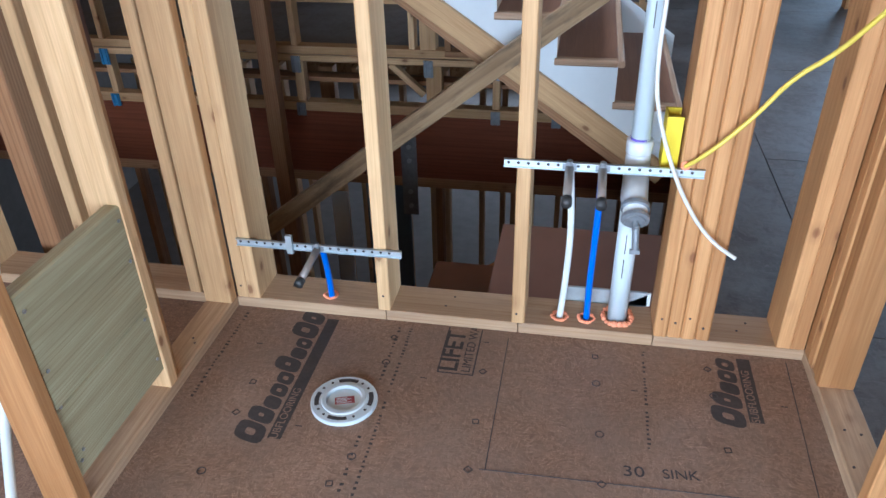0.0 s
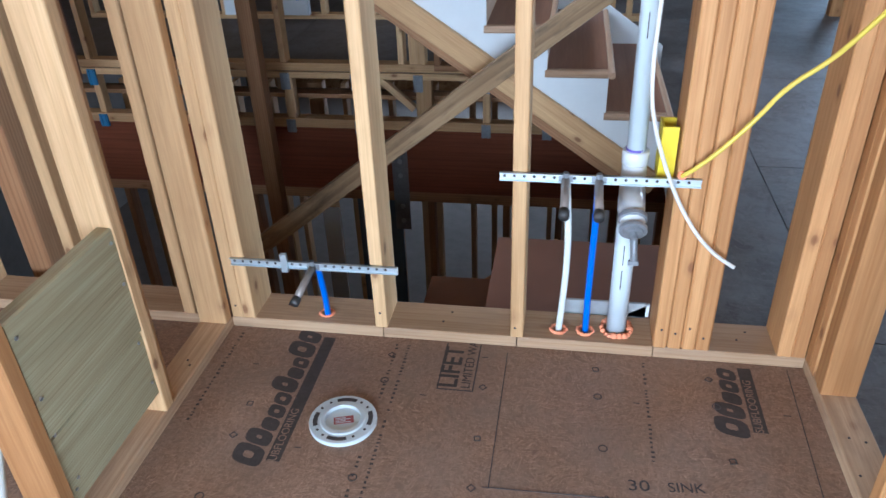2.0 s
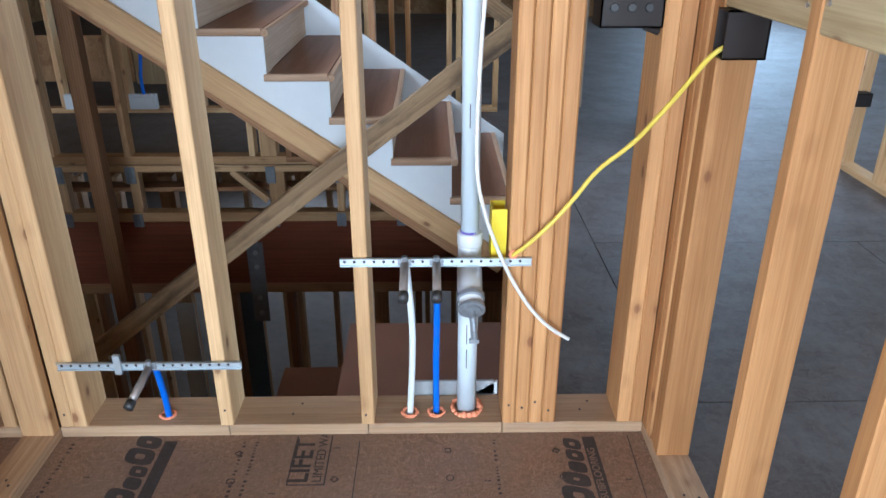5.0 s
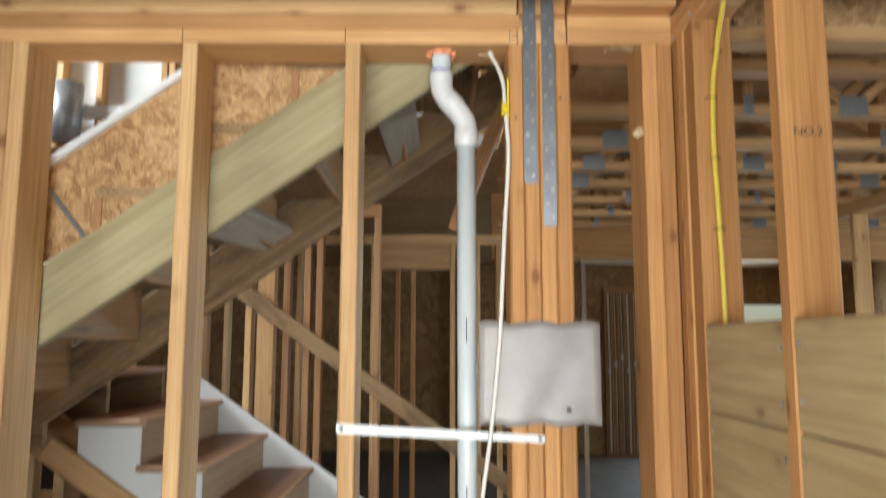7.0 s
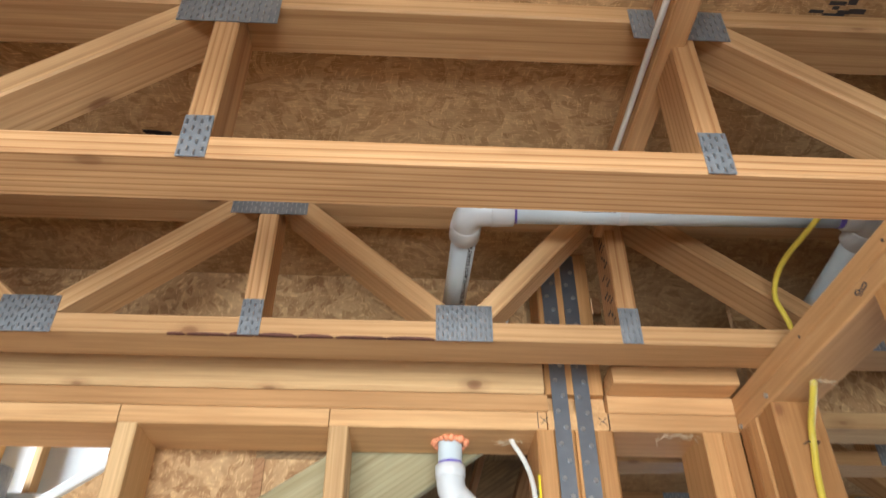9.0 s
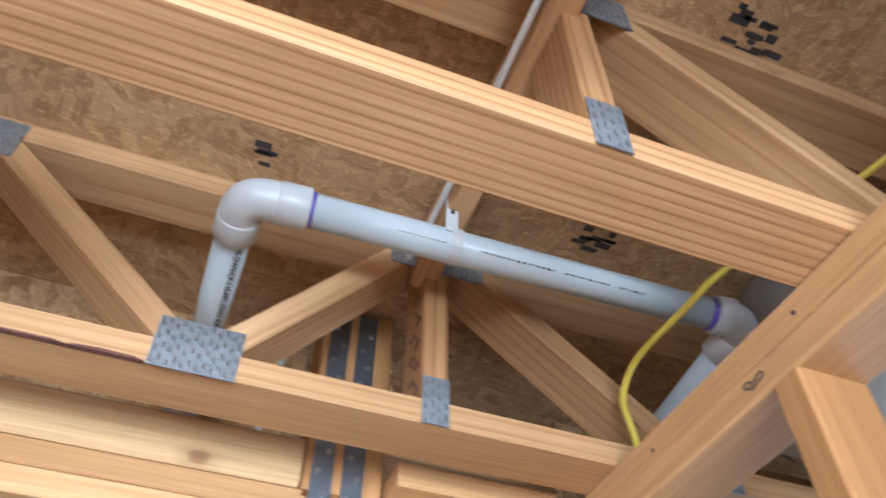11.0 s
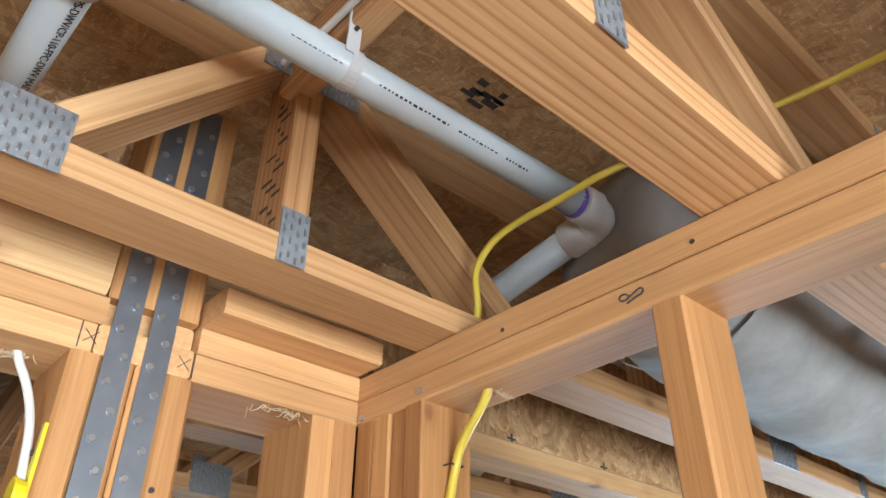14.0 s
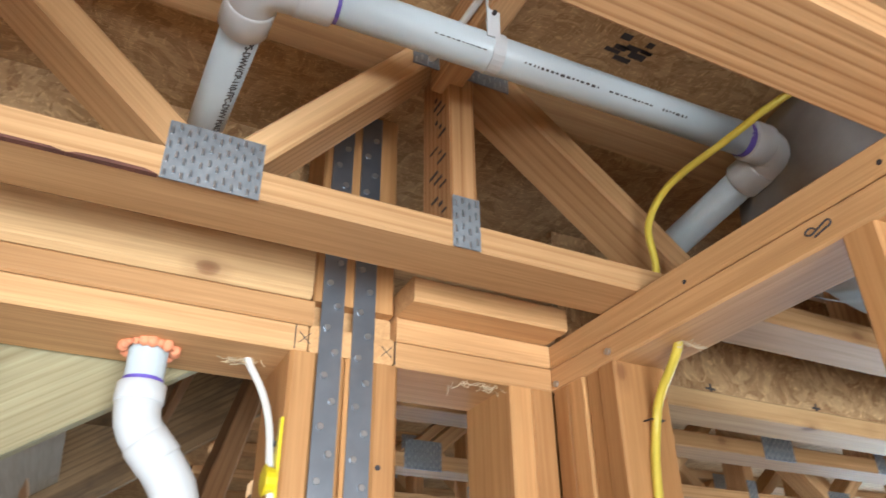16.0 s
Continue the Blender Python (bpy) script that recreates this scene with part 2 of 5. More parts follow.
REDINK = plain("red_ink", (0.5, 0.03, 0.03), 0.6, 0, 0.2)
LABELRED = plain("red_label", (0.28, 0.05, 0.05), 0.5, 0, 0.4, 160)
PAINT = plain("white_painted_skirt", (0.66, 0.71, 0.74), 0.5, 0, 0.05, 12, 0.03)
TREAD = wood("stair_tread_cover", (0.27, 0.15, 0.1), (0.19, 0.1, 0.065), 8, 0.4, 0.0, rough=0.45, vary=0.15)
NOSING = wood("stair_nosing", (0.45, 0.32, 0.22), (0.33, 0.22, 0.14), 20, 0.6, 0.0, vary=0.1)
BROWNPLY = plain("brown_cover_board", (0.17, 0.075, 0.045), 0.6, 0, 0.15, 6)
FILM = plain("plastic_sleeve", (0.29, 0.275, 0.275), 0.3, 0, 0.35, 8, 1.0, 0.45)
DUCT = plain("silver_duct_wrap", (0.33, 0.335, 0.33), 0.75, 0.0, 0.3, 14, 1.0, 0.3)
CONCRETE = plain("concrete", (0.2, 0.19, 0.18), 0.8, 0, 0.2, 9, 0.2)
SHEATH = flake("wall_sheathing", (0.4, 0.25, 0.12), (0.24, 0.13, 0.06), 14)
FUZZ = plain("pale_fuzz", (0.6, 0.48, 0.31), 0.8, 0, 0.2, 100, 0.5)
BLUEWRAP = plain("blue_wrap", (0.04, 0.2, 0.4), 0.5, 0, 0.2)


# ---- mesh helpers ----
def link_mesh(name, bm, material, smooth=False):
    me = bpy.data.meshes.new(name)
    bm.to_mesh(me)
    bm.free()
    me.materials.append(material)
    if smooth:
        for p in me.polygons:
            p.use_smooth = True
    return new(name, me)


def adopt(ob, parent):
    ob.parent = parent
    ob.matrix_parent_inverse = parent.matrix_world.inverted()
    return ob


def part(name, bm, material, parent, label="", smooth=False):
    ob = link_mesh(name, bm, material, smooth)
    if label:
        ob["label"] = label
    return adopt(ob, parent)


def thing(name, place, label, category, group="", kind=""):
    ob = new(name)
    ob.empty_display_size = 0.05
    ob.matrix_world = Matrix.Translation(place)
    return tagged(ob, label, category, group, kind)


BOARDS = {}


def board_mesh(w, d, l, material, ease=0.003):
    """A sawn board with eased long edges: w along x, d along y, l along z, centred."""
    key = (round(w, 4), round(d, 4), round(l, 4), material.name, ease)
    if key not in BOARDS:
        a, b, e = w / 2, d / 2, min(ease, w / 4, d / 4)
        ring = [(-a + e, -b), (a - e, -b), (a, -b + e), (a, b - e), (a - e, b), (-a + e, b), (-a, b - e), (-a, -b + e)]
        verts = [(x, y, z) for z in (-l / 2, l / 2) for x, y in ring]
        faces = [(i, (i + 1) % 8, 8 + (i + 1) % 8, 8 + i) for i in range(8)] + [tuple(range(7, -1, -1)), tuple(range(8, 16))]
        me = bpy.data.meshes.new("board")
        me.from_pydata(verts, [], faces)
        me.materials.append(material)
        BOARDS[key] = me
    return BOARDS[key]


def box_board(name, lo, hi, material, parent=None, label="", category="", group="", kind="", ease=0.003):
    """A board that fills the box lo..hi, with its grain along the longest side."""
    size = [h - l for l, h in zip(lo, hi)]
    mid = [(h + l) / 2 for l, h in zip(lo, hi)]
    ax = size.index(max(size))
    if ax == 2:
        m, dims = Matrix(), size
    elif ax == 0:
        m, dims = Matrix.Rotation(radians(90), 4, "Y"), (size[2], size[1], size[0])
    else:
        m, dims = Matrix.Rotation(radians(-90), 4, "X"), (size[0], size[2], size[1])
    ob = new(name, board_mesh(*dims, material, ease))
    ob.matrix_world = Matrix.Translation(mid) @ m
    if label or category or kind:
        tagged(ob, label, category, group, kind)
    if parent is not None:
        adopt(ob, parent)
    return ob


def slant_board(name, a, b, w, d, material, parent=None, up=(0, 1, 0), label="", category="", group=""):
    """A board from a to b; d lies along `up` as nearly as it can, w across."""
    a, b = Vector(a), Vector(b)
    z = (b - a).normalized()
    x = Vector(up).cross(z).normalized()
    y = z.cross(x)
    m = Matrix((x, y, z)).transposed().to_4x4()
    ob = new(name, board_mesh(w, d, (b - a).length, material))
    ob.matrix_world = Matrix.Translation((a + b) / 2) @ m
    if label:
        tagged(ob, label, category, group)
    if parent is not None:
        adopt(ob, parent)
    return ob


def box(bm, lo, hi):
    v = [bm.verts.new((x, y, z)) for x in (lo[0], hi[0]) for y in (lo[1], hi[1]) for z in (lo[2], hi[2])]
    for f in ((0, 1, 3, 2), (4, 6, 7, 5), (0, 4, 5, 1), (2, 3, 7, 6), (0, 2, 6, 4), (1, 5, 7, 3)):
        bm.faces.new([v[i] for i in f])
    return bm


def boxes(*pairs):
    bm = bmesh.new()
    for lo, hi in pairs:
        box(bm, lo, hi)
    return bm


def prism(outline, axis, lo, hi):
    """An outline in the two other axes, drawn out along axis from lo to hi."""
    bm = bmesh.new()
    def put(p, h):
        c = list(p)
        c.insert(axis, h)
        return bm.verts.new(c)
    a, b = [put(p, lo) for p in outline], [put(p, hi) for p in outline]
    n = len(outline)
    bm.faces.new(a)
    bm.faces.new(b[::-1])
    for i in range(n):
        bm.faces.new((a[i], b[i], b[(i + 1) % n], a[(i + 1) % n]))
    bmesh.ops.recalc_face_normals(bm, faces=bm.faces)
    return bm


def tube(points, radius, sides=16, cap=True, smooth_steps=0):
    """A round tube along points; radius may be a list."""
    pts = [Vector(p) for p in points]
    for _ in range(smooth_steps):
        out = [pts[0]]
        for p, q in zip(pts, pts[1:]):
            out += [p * 0.75 + q * 0.25, p * 0.25 + q * 0.75]
        pts = out + [pts[-1]]
    rad = radius if isinstance(radius, (list, tuple)) else [radius] * len(pts)
    bm = bmesh.new()
    rings, side = [], None
    for i, p in enumerate(pts):
        d = (pts[min(i + 1, len(pts) - 1)] - pts[max(i - 1, 0)]).normalized()
        if side is None:
            side = d.cross(Vector((0, 0, 1)) if abs(d.z) < 0.9 else Vector((0, 1, 0))).normalized()
        side = (side - d * side.dot(d)).normalized()
        other = d.cross(side)
        rings.append([bm.verts.new(p + (side * math.cos(a) + other * math.sin(a)) * rad[i])
                      for a in (2 * math.pi * k / sides for k in range(sides))])
    for r, s in zip(rings, rings[1:]):
        for k in range(sides):
            bm.faces.new((r[k], r[(k + 1) % sides], s[(k + 1) % sides], s[k]))
    if cap:
        bm.faces.new(rings[0][::-1])
        bm.faces.new(rings[-1])
    bmesh.ops.recalc_face_normals(bm, faces=bm.faces)
    return bm


def sleeve(a, b, radius, sides=20):
    """A short collar with a rounded rim."""
    a, b = Vector(a), Vector(b)
    d = b - a
    return tube([a, a + d * 0.06, a + d * 0.94, b], [radius * 0.94, radius, radius, radius * 0.94], sides)


def join(*bms):
    out = bmesh.new()
    for b in bms:
        me = bpy.data.meshes.new("tmp")
        b.to_mesh(me)
        b.free()
        out.from_mesh(me)
        bpy.data.meshes.remove(me)
    return out


def words(name, text, size, m, material, parent, label="", stretch=1.0, bold=0.0):
    """Flat lettering, as a mesh, on the plane of m."""
    cu = bpy.data.curves.new("text", "FONT")
    cu.body, cu.size, cu.extrude, cu.offset = text, size, 0.0003, bold
    tmp = bpy.data.objects.new("text", cu)
    scene.collection.objects.link(tmp)
    dg = bpy.context.evaluated_depsgraph_get()
    me = bpy.data.meshes.new_from_object(tmp.evaluated_get(dg))
    bpy.data.objects.remove(tmp)
    me.materials.clear()
    me.materials.append(material)
    ob = new(name, me)
    ob.matrix_world = m @ Matrix.Diagonal((stretch, 1, 1, 1))
    if label:
        ob["label"] = label
    return adopt(ob, parent)

# ---- floors and shell ----
STUD, HALF = 0.038, 0.089
PL, WL, WR, TOP = 0.038, -0.46, 1.222, 2.391
PLATE_TOP, DECK, CHORD = 2.467, 2.823, 0.038


def slab(name, lo, hi, material, parent, label=""):
    ob = part(name, boxes(([l - c for l, c in zip(lo, [(a + b) / 2 for a, b in zip(lo, hi)])],
                           [h - c for h, c in zip(hi, [(a + b) / 2 for a, b in zip(lo, hi)])])), material, parent, label)
    ob.matrix_world = Matrix.Translation([(a + b) / 2 for a, b in zip(lo, hi)])
    return ob


floor = thing("floor", (0, 0, 0), "brown strand-board subfloor panels with printed marks and dust", "floor", kind="structure")
G = 0.0025
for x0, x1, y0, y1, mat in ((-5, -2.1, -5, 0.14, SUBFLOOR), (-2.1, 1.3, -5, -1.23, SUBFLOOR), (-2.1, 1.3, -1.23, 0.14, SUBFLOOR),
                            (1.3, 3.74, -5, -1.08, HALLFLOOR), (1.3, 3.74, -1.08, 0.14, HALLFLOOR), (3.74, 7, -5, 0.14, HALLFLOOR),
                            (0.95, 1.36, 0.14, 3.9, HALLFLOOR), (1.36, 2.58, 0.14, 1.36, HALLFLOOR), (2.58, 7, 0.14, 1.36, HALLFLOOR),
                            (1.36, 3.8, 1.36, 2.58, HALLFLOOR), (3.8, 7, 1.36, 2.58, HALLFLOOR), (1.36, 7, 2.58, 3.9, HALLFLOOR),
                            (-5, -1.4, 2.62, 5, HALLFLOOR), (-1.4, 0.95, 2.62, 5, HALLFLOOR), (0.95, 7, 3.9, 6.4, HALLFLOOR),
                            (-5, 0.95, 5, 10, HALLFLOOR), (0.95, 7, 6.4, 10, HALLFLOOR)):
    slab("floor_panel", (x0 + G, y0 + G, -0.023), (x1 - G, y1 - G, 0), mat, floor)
slab("panel_underlay", (-5, -5, -0.06), (7, 0.13, -0.026), SHEATH, floor)
slab("panel_underlay", (0.97, 0.13, -0.06), (7, 10, -0.026), SHEATH, floor)
slab("panel_underlay", (-5, 2.64, -0.06), (0.97, 10, -0.026), SHEATH, floor)

basement_floor = tagged(slab("basement_floor", (-5, -1, -2.95), (7, 10, -2.8), CONCRETE, floor), "", "")
ceiling = tagged(link_mesh("ceiling", boxes(((-5, -5, DECK), (7, 0.14, DECK + 0.02)), ((1.0, 0.14, DECK), (7, 10, DECK + 0.02)),
                                            ((-5, 2.62, DECK), (1.0, 10, DECK + 0.02)), ((-5, 0.14, DECK), (-2.6, 2.62, DECK + 0.02))), OSB_DARK),
                 "strand-board upper floor deck seen from below", "ceiling", kind="structure")


def shell(name, lo, hi, along, opening):
    """An outer wall with one through opening: (from, to, sill, head) along its run."""
    a, b, s, h = opening
    out = []
    i = 0 if along == "x" else 1
    for r0, r1, z0, z1 in ((lo[i], a, lo[2], hi[2]), (b, hi[i], lo[2], hi[2]), (a, b, lo[2], s), (a, b, h, hi[2])):
        l, u = list(lo), list(hi)
        l[i], u[i], l[2], u[2] = r0, r1, z0, z1
        out.append((l, u))
    return tagged(link_mesh(name, boxes(*out), SHEATH), "assumed strand-board sheathed outer wall with a window opening", "wall", kind="structure")


# Assumed outer shell: closes the house and shapes daylight through its openings.
shell("wall_south", (-5, -5, -0.06), (7, -4.86, 5.6), "x", (-1.6, 2.0, 0.08, 2.2))
shell("wall_west", (-5, -4.86, -0.06), (-4.86, 10, 2.94), "y", (-4.6, -3.6, 0.9, 2.1))
shell("wall_west_upper", (-5, -4.86, 2.94), (-4.86, 10, 5.6), "y", (3.2, 9.7, 3.3, 5.4))
shell("wall_east", (6.86, -4.86, -0.06), (7, 10, 5.6), "y", (0.4, 3.6, 0.5, 2.2))
shell("wall_far", (-4.86, 9.86, -0.06), (6.86, 10, 5.6), "x", (4.3, 6.5, 1.3, 2.25))
# Assumed basement end wall; the opening is added for the fill lamp.
shell("wall_far_basement", (-4.86, 9.86, -2.9), (6.86, 10, -0.062), "x", (-2.0, 2.0, -1.9, -0.6))
# Unseen roof and basement sides, added to close the place.
tagged(link_mesh("roof", boxes(((-5, -5, 5.6), (7, 10, 5.7))), SHEATH), "unseen strand-board roof deck added to close the upper storey", "roof", kind="structure")
tagged(link_mesh("basement_wall", boxes(((-5, -1.0, -2.9), (7, -0.9, -0.06)), ((-5, -0.9, -2.9), (-4.9, 9.86, -0.06)), ((6.9, -0.9, -2.9), (7, 9.86, -0.06))), CONCRETE),
       "assumed concrete basement wall closing off the space below", "wall", kind="structure")

# ---- plumbing wall between bathroom and stairwell ----
wall_north = thing("wall_north", (0.4, 0.07, 0), "open stud wall of new fir lumber with pipes in its bays", "wall", kind="structure")
for x0, x1 in ((WL + 0.001, 0.022), (0.025, 0.424), (0.427, 0.812), (0.815, WR)):
    box_board("bottom_plate", (x0, 0, 0), (x1, 0.14, PL), PLATE, wall_north)
box_board("bottom_plate", (-2.4, 0, 0), (WL - HALF - 0.004, 0.14, PL), PLATE, wall_north)
for x, mat in ((-0.458, PALE), (-0.42, PALE), (0.0, PALE), (0.406, PALE), (1.146, FIR), (1.184, FIR)):
    box_board("stud", (x, 0, PL), (x + STUD, 0.14, TOP), mat, wall_north)
for i in range(4):
    box_board("stud", (0.813 + i * 0.0387, 0.001 * (i % 2), PL), (0.813 + i * 0.0387 + 0.0375, 0.14, TOP), FIR, wall_north, ease=0.005)
for x in (-0.62, -0.97, -1.38, -1.79, -2.2):
    box_board("stud", (x, 0, PL), (x + STUD, 0.14, TOP), PALE, wall_north)
for x0, x1 in ((WL + 0.001, -0.002), (0.0, 0.404), (0.406, 0.834), (0.836, 0.958), (0.96, WR - 0.001)):
    box_board("top_plate", (x0, 0, TOP), (x1, 0.14, TOP + PL), FIR_SMOOTH, wall_north)
for x0, x1 in ((-2.4, 0.84), (0.962, WR - 0.001)):
    box_board("top_plate", (x0, 0, TOP + PL + 0.001), (x1, 0.14, PLATE_TOP), FIR_SMOOTH, wall_north)
box_board("top_plate", (-2.4, 0, TOP), (WL - HALF, 0.14, TOP + PL), FIR_SMOOTH, wall_north)
box_board("top_plate", (0.842, 0.02, TOP + PL + 0.001), (0.96, 0.14, PLATE_TOP), FIR_SMOOTH, wall_north)
box_board("ceiling_backer", (WL, -0.006, PLATE_TOP + 0.001), (0.834, 0.1, PLATE_TOP + 0.079), PALE, wall_north, ease=0.008)
box_board("ceiling_backer", (0.963, -0.058, PLATE_TOP + 0.001), (WR - 0.004, 0.078, PLATE_TOP + 0.039), FIR_SMOOTH, wall_north)
slab("rim_panel", (-2.6, 0.118, PLATE_TOP + 0.001), (0.99, 0.136, DECK - 0.001), OSB, wall_north, "strand-board rim over the plates")
slab("rim_panel", (0.4, 0.104, PLATE_TOP + 0.06), (0.83, 0.1175, 2.78), OSB_DARK, wall_north)
for i in range(3):
    box_board("post", (0.838 + i * 0.041, 0.002, PLATE_TOP + 0.001), (0.838 + i * 0.041 + STUD, 0.10, DECK - 0.002), FIR, wall_north)

# ---- right wall of the bathroom ----
wall_east = thing("bathroom_wall_right", (1.266, -1, 0), "open stud wall of new fir two-by-fours", "wall", kind="structure")
box_board("bottom_plate", (WR, -2.4, 0), (WR + HALF, 0.14, PL), PLATE, wall_east)
for y in (-0.038, -0.0765, -0.148, -0.548, -0.93, -1.34, -2.4):
    box_board("stud", (WR, y, PL), (WR + HALF, y + STUD, TOP), FIR, wall_east)
box_board("stud", (WR + 0.004, -0.1095, PL), (WR + HALF, -0.0775, TOP), FIR, wall_east)
box_board("stud", (WR + 0.012, 0.002, PL), (WR + HALF, 0.14, TOP), FIR, wall_east)
box_board("top_plate", (WR, -2.4, TOP), (WR + HALF, 0.14, TOP + PL), FIR_SMOOTH, wall_east)
box_board("top_plate", (WR, -2.4, TOP + PL + 0.001), (WR + HALF, 0.14, PLATE_TOP), FIR_SMOOTH, wall_east)

# ---- left wall of the bathroom ----
wall_west = thing("bathroom_wall_left", (-0.505, -1, 0), "open stud wall of pale lumber with treated backing boards", "wall", kind="structure")
box_board("bottom_plate", (WL - HALF, -2.4, 0), (WL, -0.001, PL), PLATE, wall_west)
for y in (-0.04, -0.425, -0.83, -1.24, -2.4):
    box_board("stud", (WL - HALF, y, PL), (WL, y + STUD, TOP), PALE if y > -0.8 else FIR, wall_west)
box_board("stud", (WL - HALF, -0.387, PL), (WL - 0.012, -0.36, TOP), PALE, wall_west)
box_board("top_plate", (WL - HALF, -2.4, TOP), (WL, -0.001, TOP + PL), FIR_SMOOTH, wall_west)
box_board("top_plate", (WL - HALF, -2.4, TOP + PL + 0.001), (WL, -0.001, PLATE_TOP), FIR_SMOOTH, wall_west)


def backing(name, lo, hi, mat, label, wall_x, screws):
    """A board let in between two studs, with screws through its ends."""
    t = thing(name, ((lo[0] + hi[0]) / 2, (lo[1] + hi[1]) / 2, lo[2]), label, "backing board")
    box_board("board", lo, hi, mat, t, ease=0.004)
    for y, z in screws:
        a = Vector((wall_x, y, z))
        d = Vector((0.0025, 0, 0)) if wall_x < 0 else Vector((-0.0025, 0, 0))
        part("screw", tube([a, a + d], 0.0045, 8), SCREW, t)
    return t


backing("backing_board", (WL - 0.04, -0.791, 0.301), (WL - 0.002, -0.426, 0.592), TREATED, "wide greenish treated backing board between studs", WL - 0.002,
        [(-0.44, 0.45), (-0.44, 0.56), (-0.775, 0.4), (-0.775, 0.55)])
backing("backing_board", (WL - 0.044, -0.791, 0.1), (WL - 0.006, -0.426, 0.297), TREATED, "lower greenish treated backing board between studs", WL - 0.006,
        [(-0.44, 0.15), (-0.445, 0.28), (-0.775, 0.14), (-0.76, 0.16), (-0.775, 0.3)])
for y0, y1 in ((-0.509, -0.149), (-0.891, -0.549)):
    for z0, z1 in ((1.21, 1.503), (1.506, 1.69)):
        backing("backing_board", (WR + 0.003, y0, z0), (WR + 0.041, y1, z1), TREATED_PLY, "greenish-brown treated plywood backing between studs", WR + 0.003,
                [(y0 + 0.015, z0 + 0.04), (y0 + 0.012, z1 - 0.05), (y1 - 0.015, z0 + 0.05), (y1 - 0.013, z1 - 0.04)])

# ---- floor trusses overhead ----
TRUSS_X0, TRUSS_X1 = -2.99, 5.0
TOP_X = [0.272 - 0.796 * k for k in (4, 3, 2, 1)] + [0.272, 0.962, 1.76, 2.52, 3.32, 4.12, 4.9]
LOW_X = [-0.122 - 0.796 * k for k in (3, 2, 1)] + [-0.122, 0.656, 1.38, 2.14, 2.92, 3.72, 4.5]


def teeth_plate(w, h):
    """A pressed truss plate facing -y, centred, with rows of teeth and slots, their glint and shadow put into lighter
    and darker steel.
    """
    bm = boxes(((-w / 2, -0.0018, -h / 2), (w / 2, 0.0, h / 2)))
    cols, rows = max(2, int(w / 0.0085)), max(3, int(h / 0.0155))
    for i in range(cols):
        for j in range(rows):
            x = -w / 2 + (i + 0.5) * w / cols
            z = -h / 2 + (j + 0.5) * h / rows + (0.003 if i % 2 else -0.003)
            # Each tooth gets bright steel for its glint, each slot darker steel for shadow.
            for k, (dx0, dx1, out) in enumerate(((-0.0018, 0.0, 0.0032), (0.0, 0.0017, 0.0021))):
                n = len(bm.faces)
                box(bm, (x + dx0, -out, z - 0.0048), (x + dx1, -0.0017, z + 0.004))
                bm.faces.ensure_lookup_table()
                for f in bm.faces[n:]:
                    f.material_index = 1 + k
    return bm


PLATES = {}


def truss_plate(x, y, z, w, h, parent):
    key = (w, h)
    if key not in PLATES:
        bm = teeth_plate(w, h)
        me = bpy.data.meshes.new("truss_plate")
        bm.to_mesh(me)
        bm.free()
        for mat in (GALV, SCREW, STRAPMETAL):
            me.materials.append(mat)
        PLATES[key] = me
    ob = new("truss_plate", PLATES[key])
    ob.matrix_world = Matrix.Translation((x, y, z))
    return adopt(ob, parent)


def truss(y, x0=TRUSS_X0, x1=TRUSS_X1, chase=()):
    t = thing("floor_truss", (0.4, y + HALF / 2, PLATE_TOP), "open-web wooden floor truss with pressed metal plates", "truss", "floor trusses overhead")
    zb, zt = PLATE_TOP + 0.001, DECK - 0.001
    ym = y + HALF / 2
    chord = FIR_CHORD if y > -0.3 else FIR_TRUSS
    box_board("bottom_chord", (x0, y, zb), (x1, y + HALF, zb + CHORD), chord, t)
    box_board("top_chord", (x0, y, zt - CHORD), (x1, y + HALF, zt), FIR_CHORD, t)
    lo, hi = zb + CHORD, zt - CHORD
    for x in TOP_X:
        if x0 < x - 0.05 and x + 0.05 < x1:
            box_board("web", (x - 0.019, y + 0.001, lo), (x + 0.019, y + HALF - 0.001, hi), FIR_TRUSS, t)
            truss_plate(x, y, zb + 0.036, 0.038, 0.074, t)
            truss_plate(x, y, zt - 0.045, 0.15, 0.07, t)
    for x in LOW_X:
        if x not in chase and x0 < x - 0.05 and x + 0.05 < x1:
            truss_plate(x, y, zb + 0.033, 0.103, 0.074, t)
            for sx in (-1, 1):
                others = [u for u in TOP_X if (u - x) * sx > 0.05]
                if others:
                    u = min(others, key=lambda q: abs(q - x))
                    if x0 < u < x1:
                        slant_board("web", (x + sx * 0.018, ym, lo - 0.002), (u - sx * 0.043, ym, hi + 0.002), STUD, HALF - 0.002, FIR_CHORD, t)
    return t


for y in (-0.215, -0.67, -1.12, -1.56, -1.98, -2.43, -2.9, -3.4, -4.0):
    truss(y, chase=() if y > -0.3 else (0.656,))
for y in (0.37, 0.81, 1.25, 1.66, 2.05, 2.5, 2.95, 3.4):
    truss(y, 1.06, 5.0)
joist = thing("rim_joist", (2.2, 0.1, 2.45), "strand-board joist with a pale two-by-four flange and pencil marks", "joist")
slab("web", (1.32, 0.10, 2.47), (4.5, 0.118, 2.76), OSB, joist)
box_board("flange", (1.32, 0.062, 2.432), (4.5, 0.15, 2.47), PALE, joist)
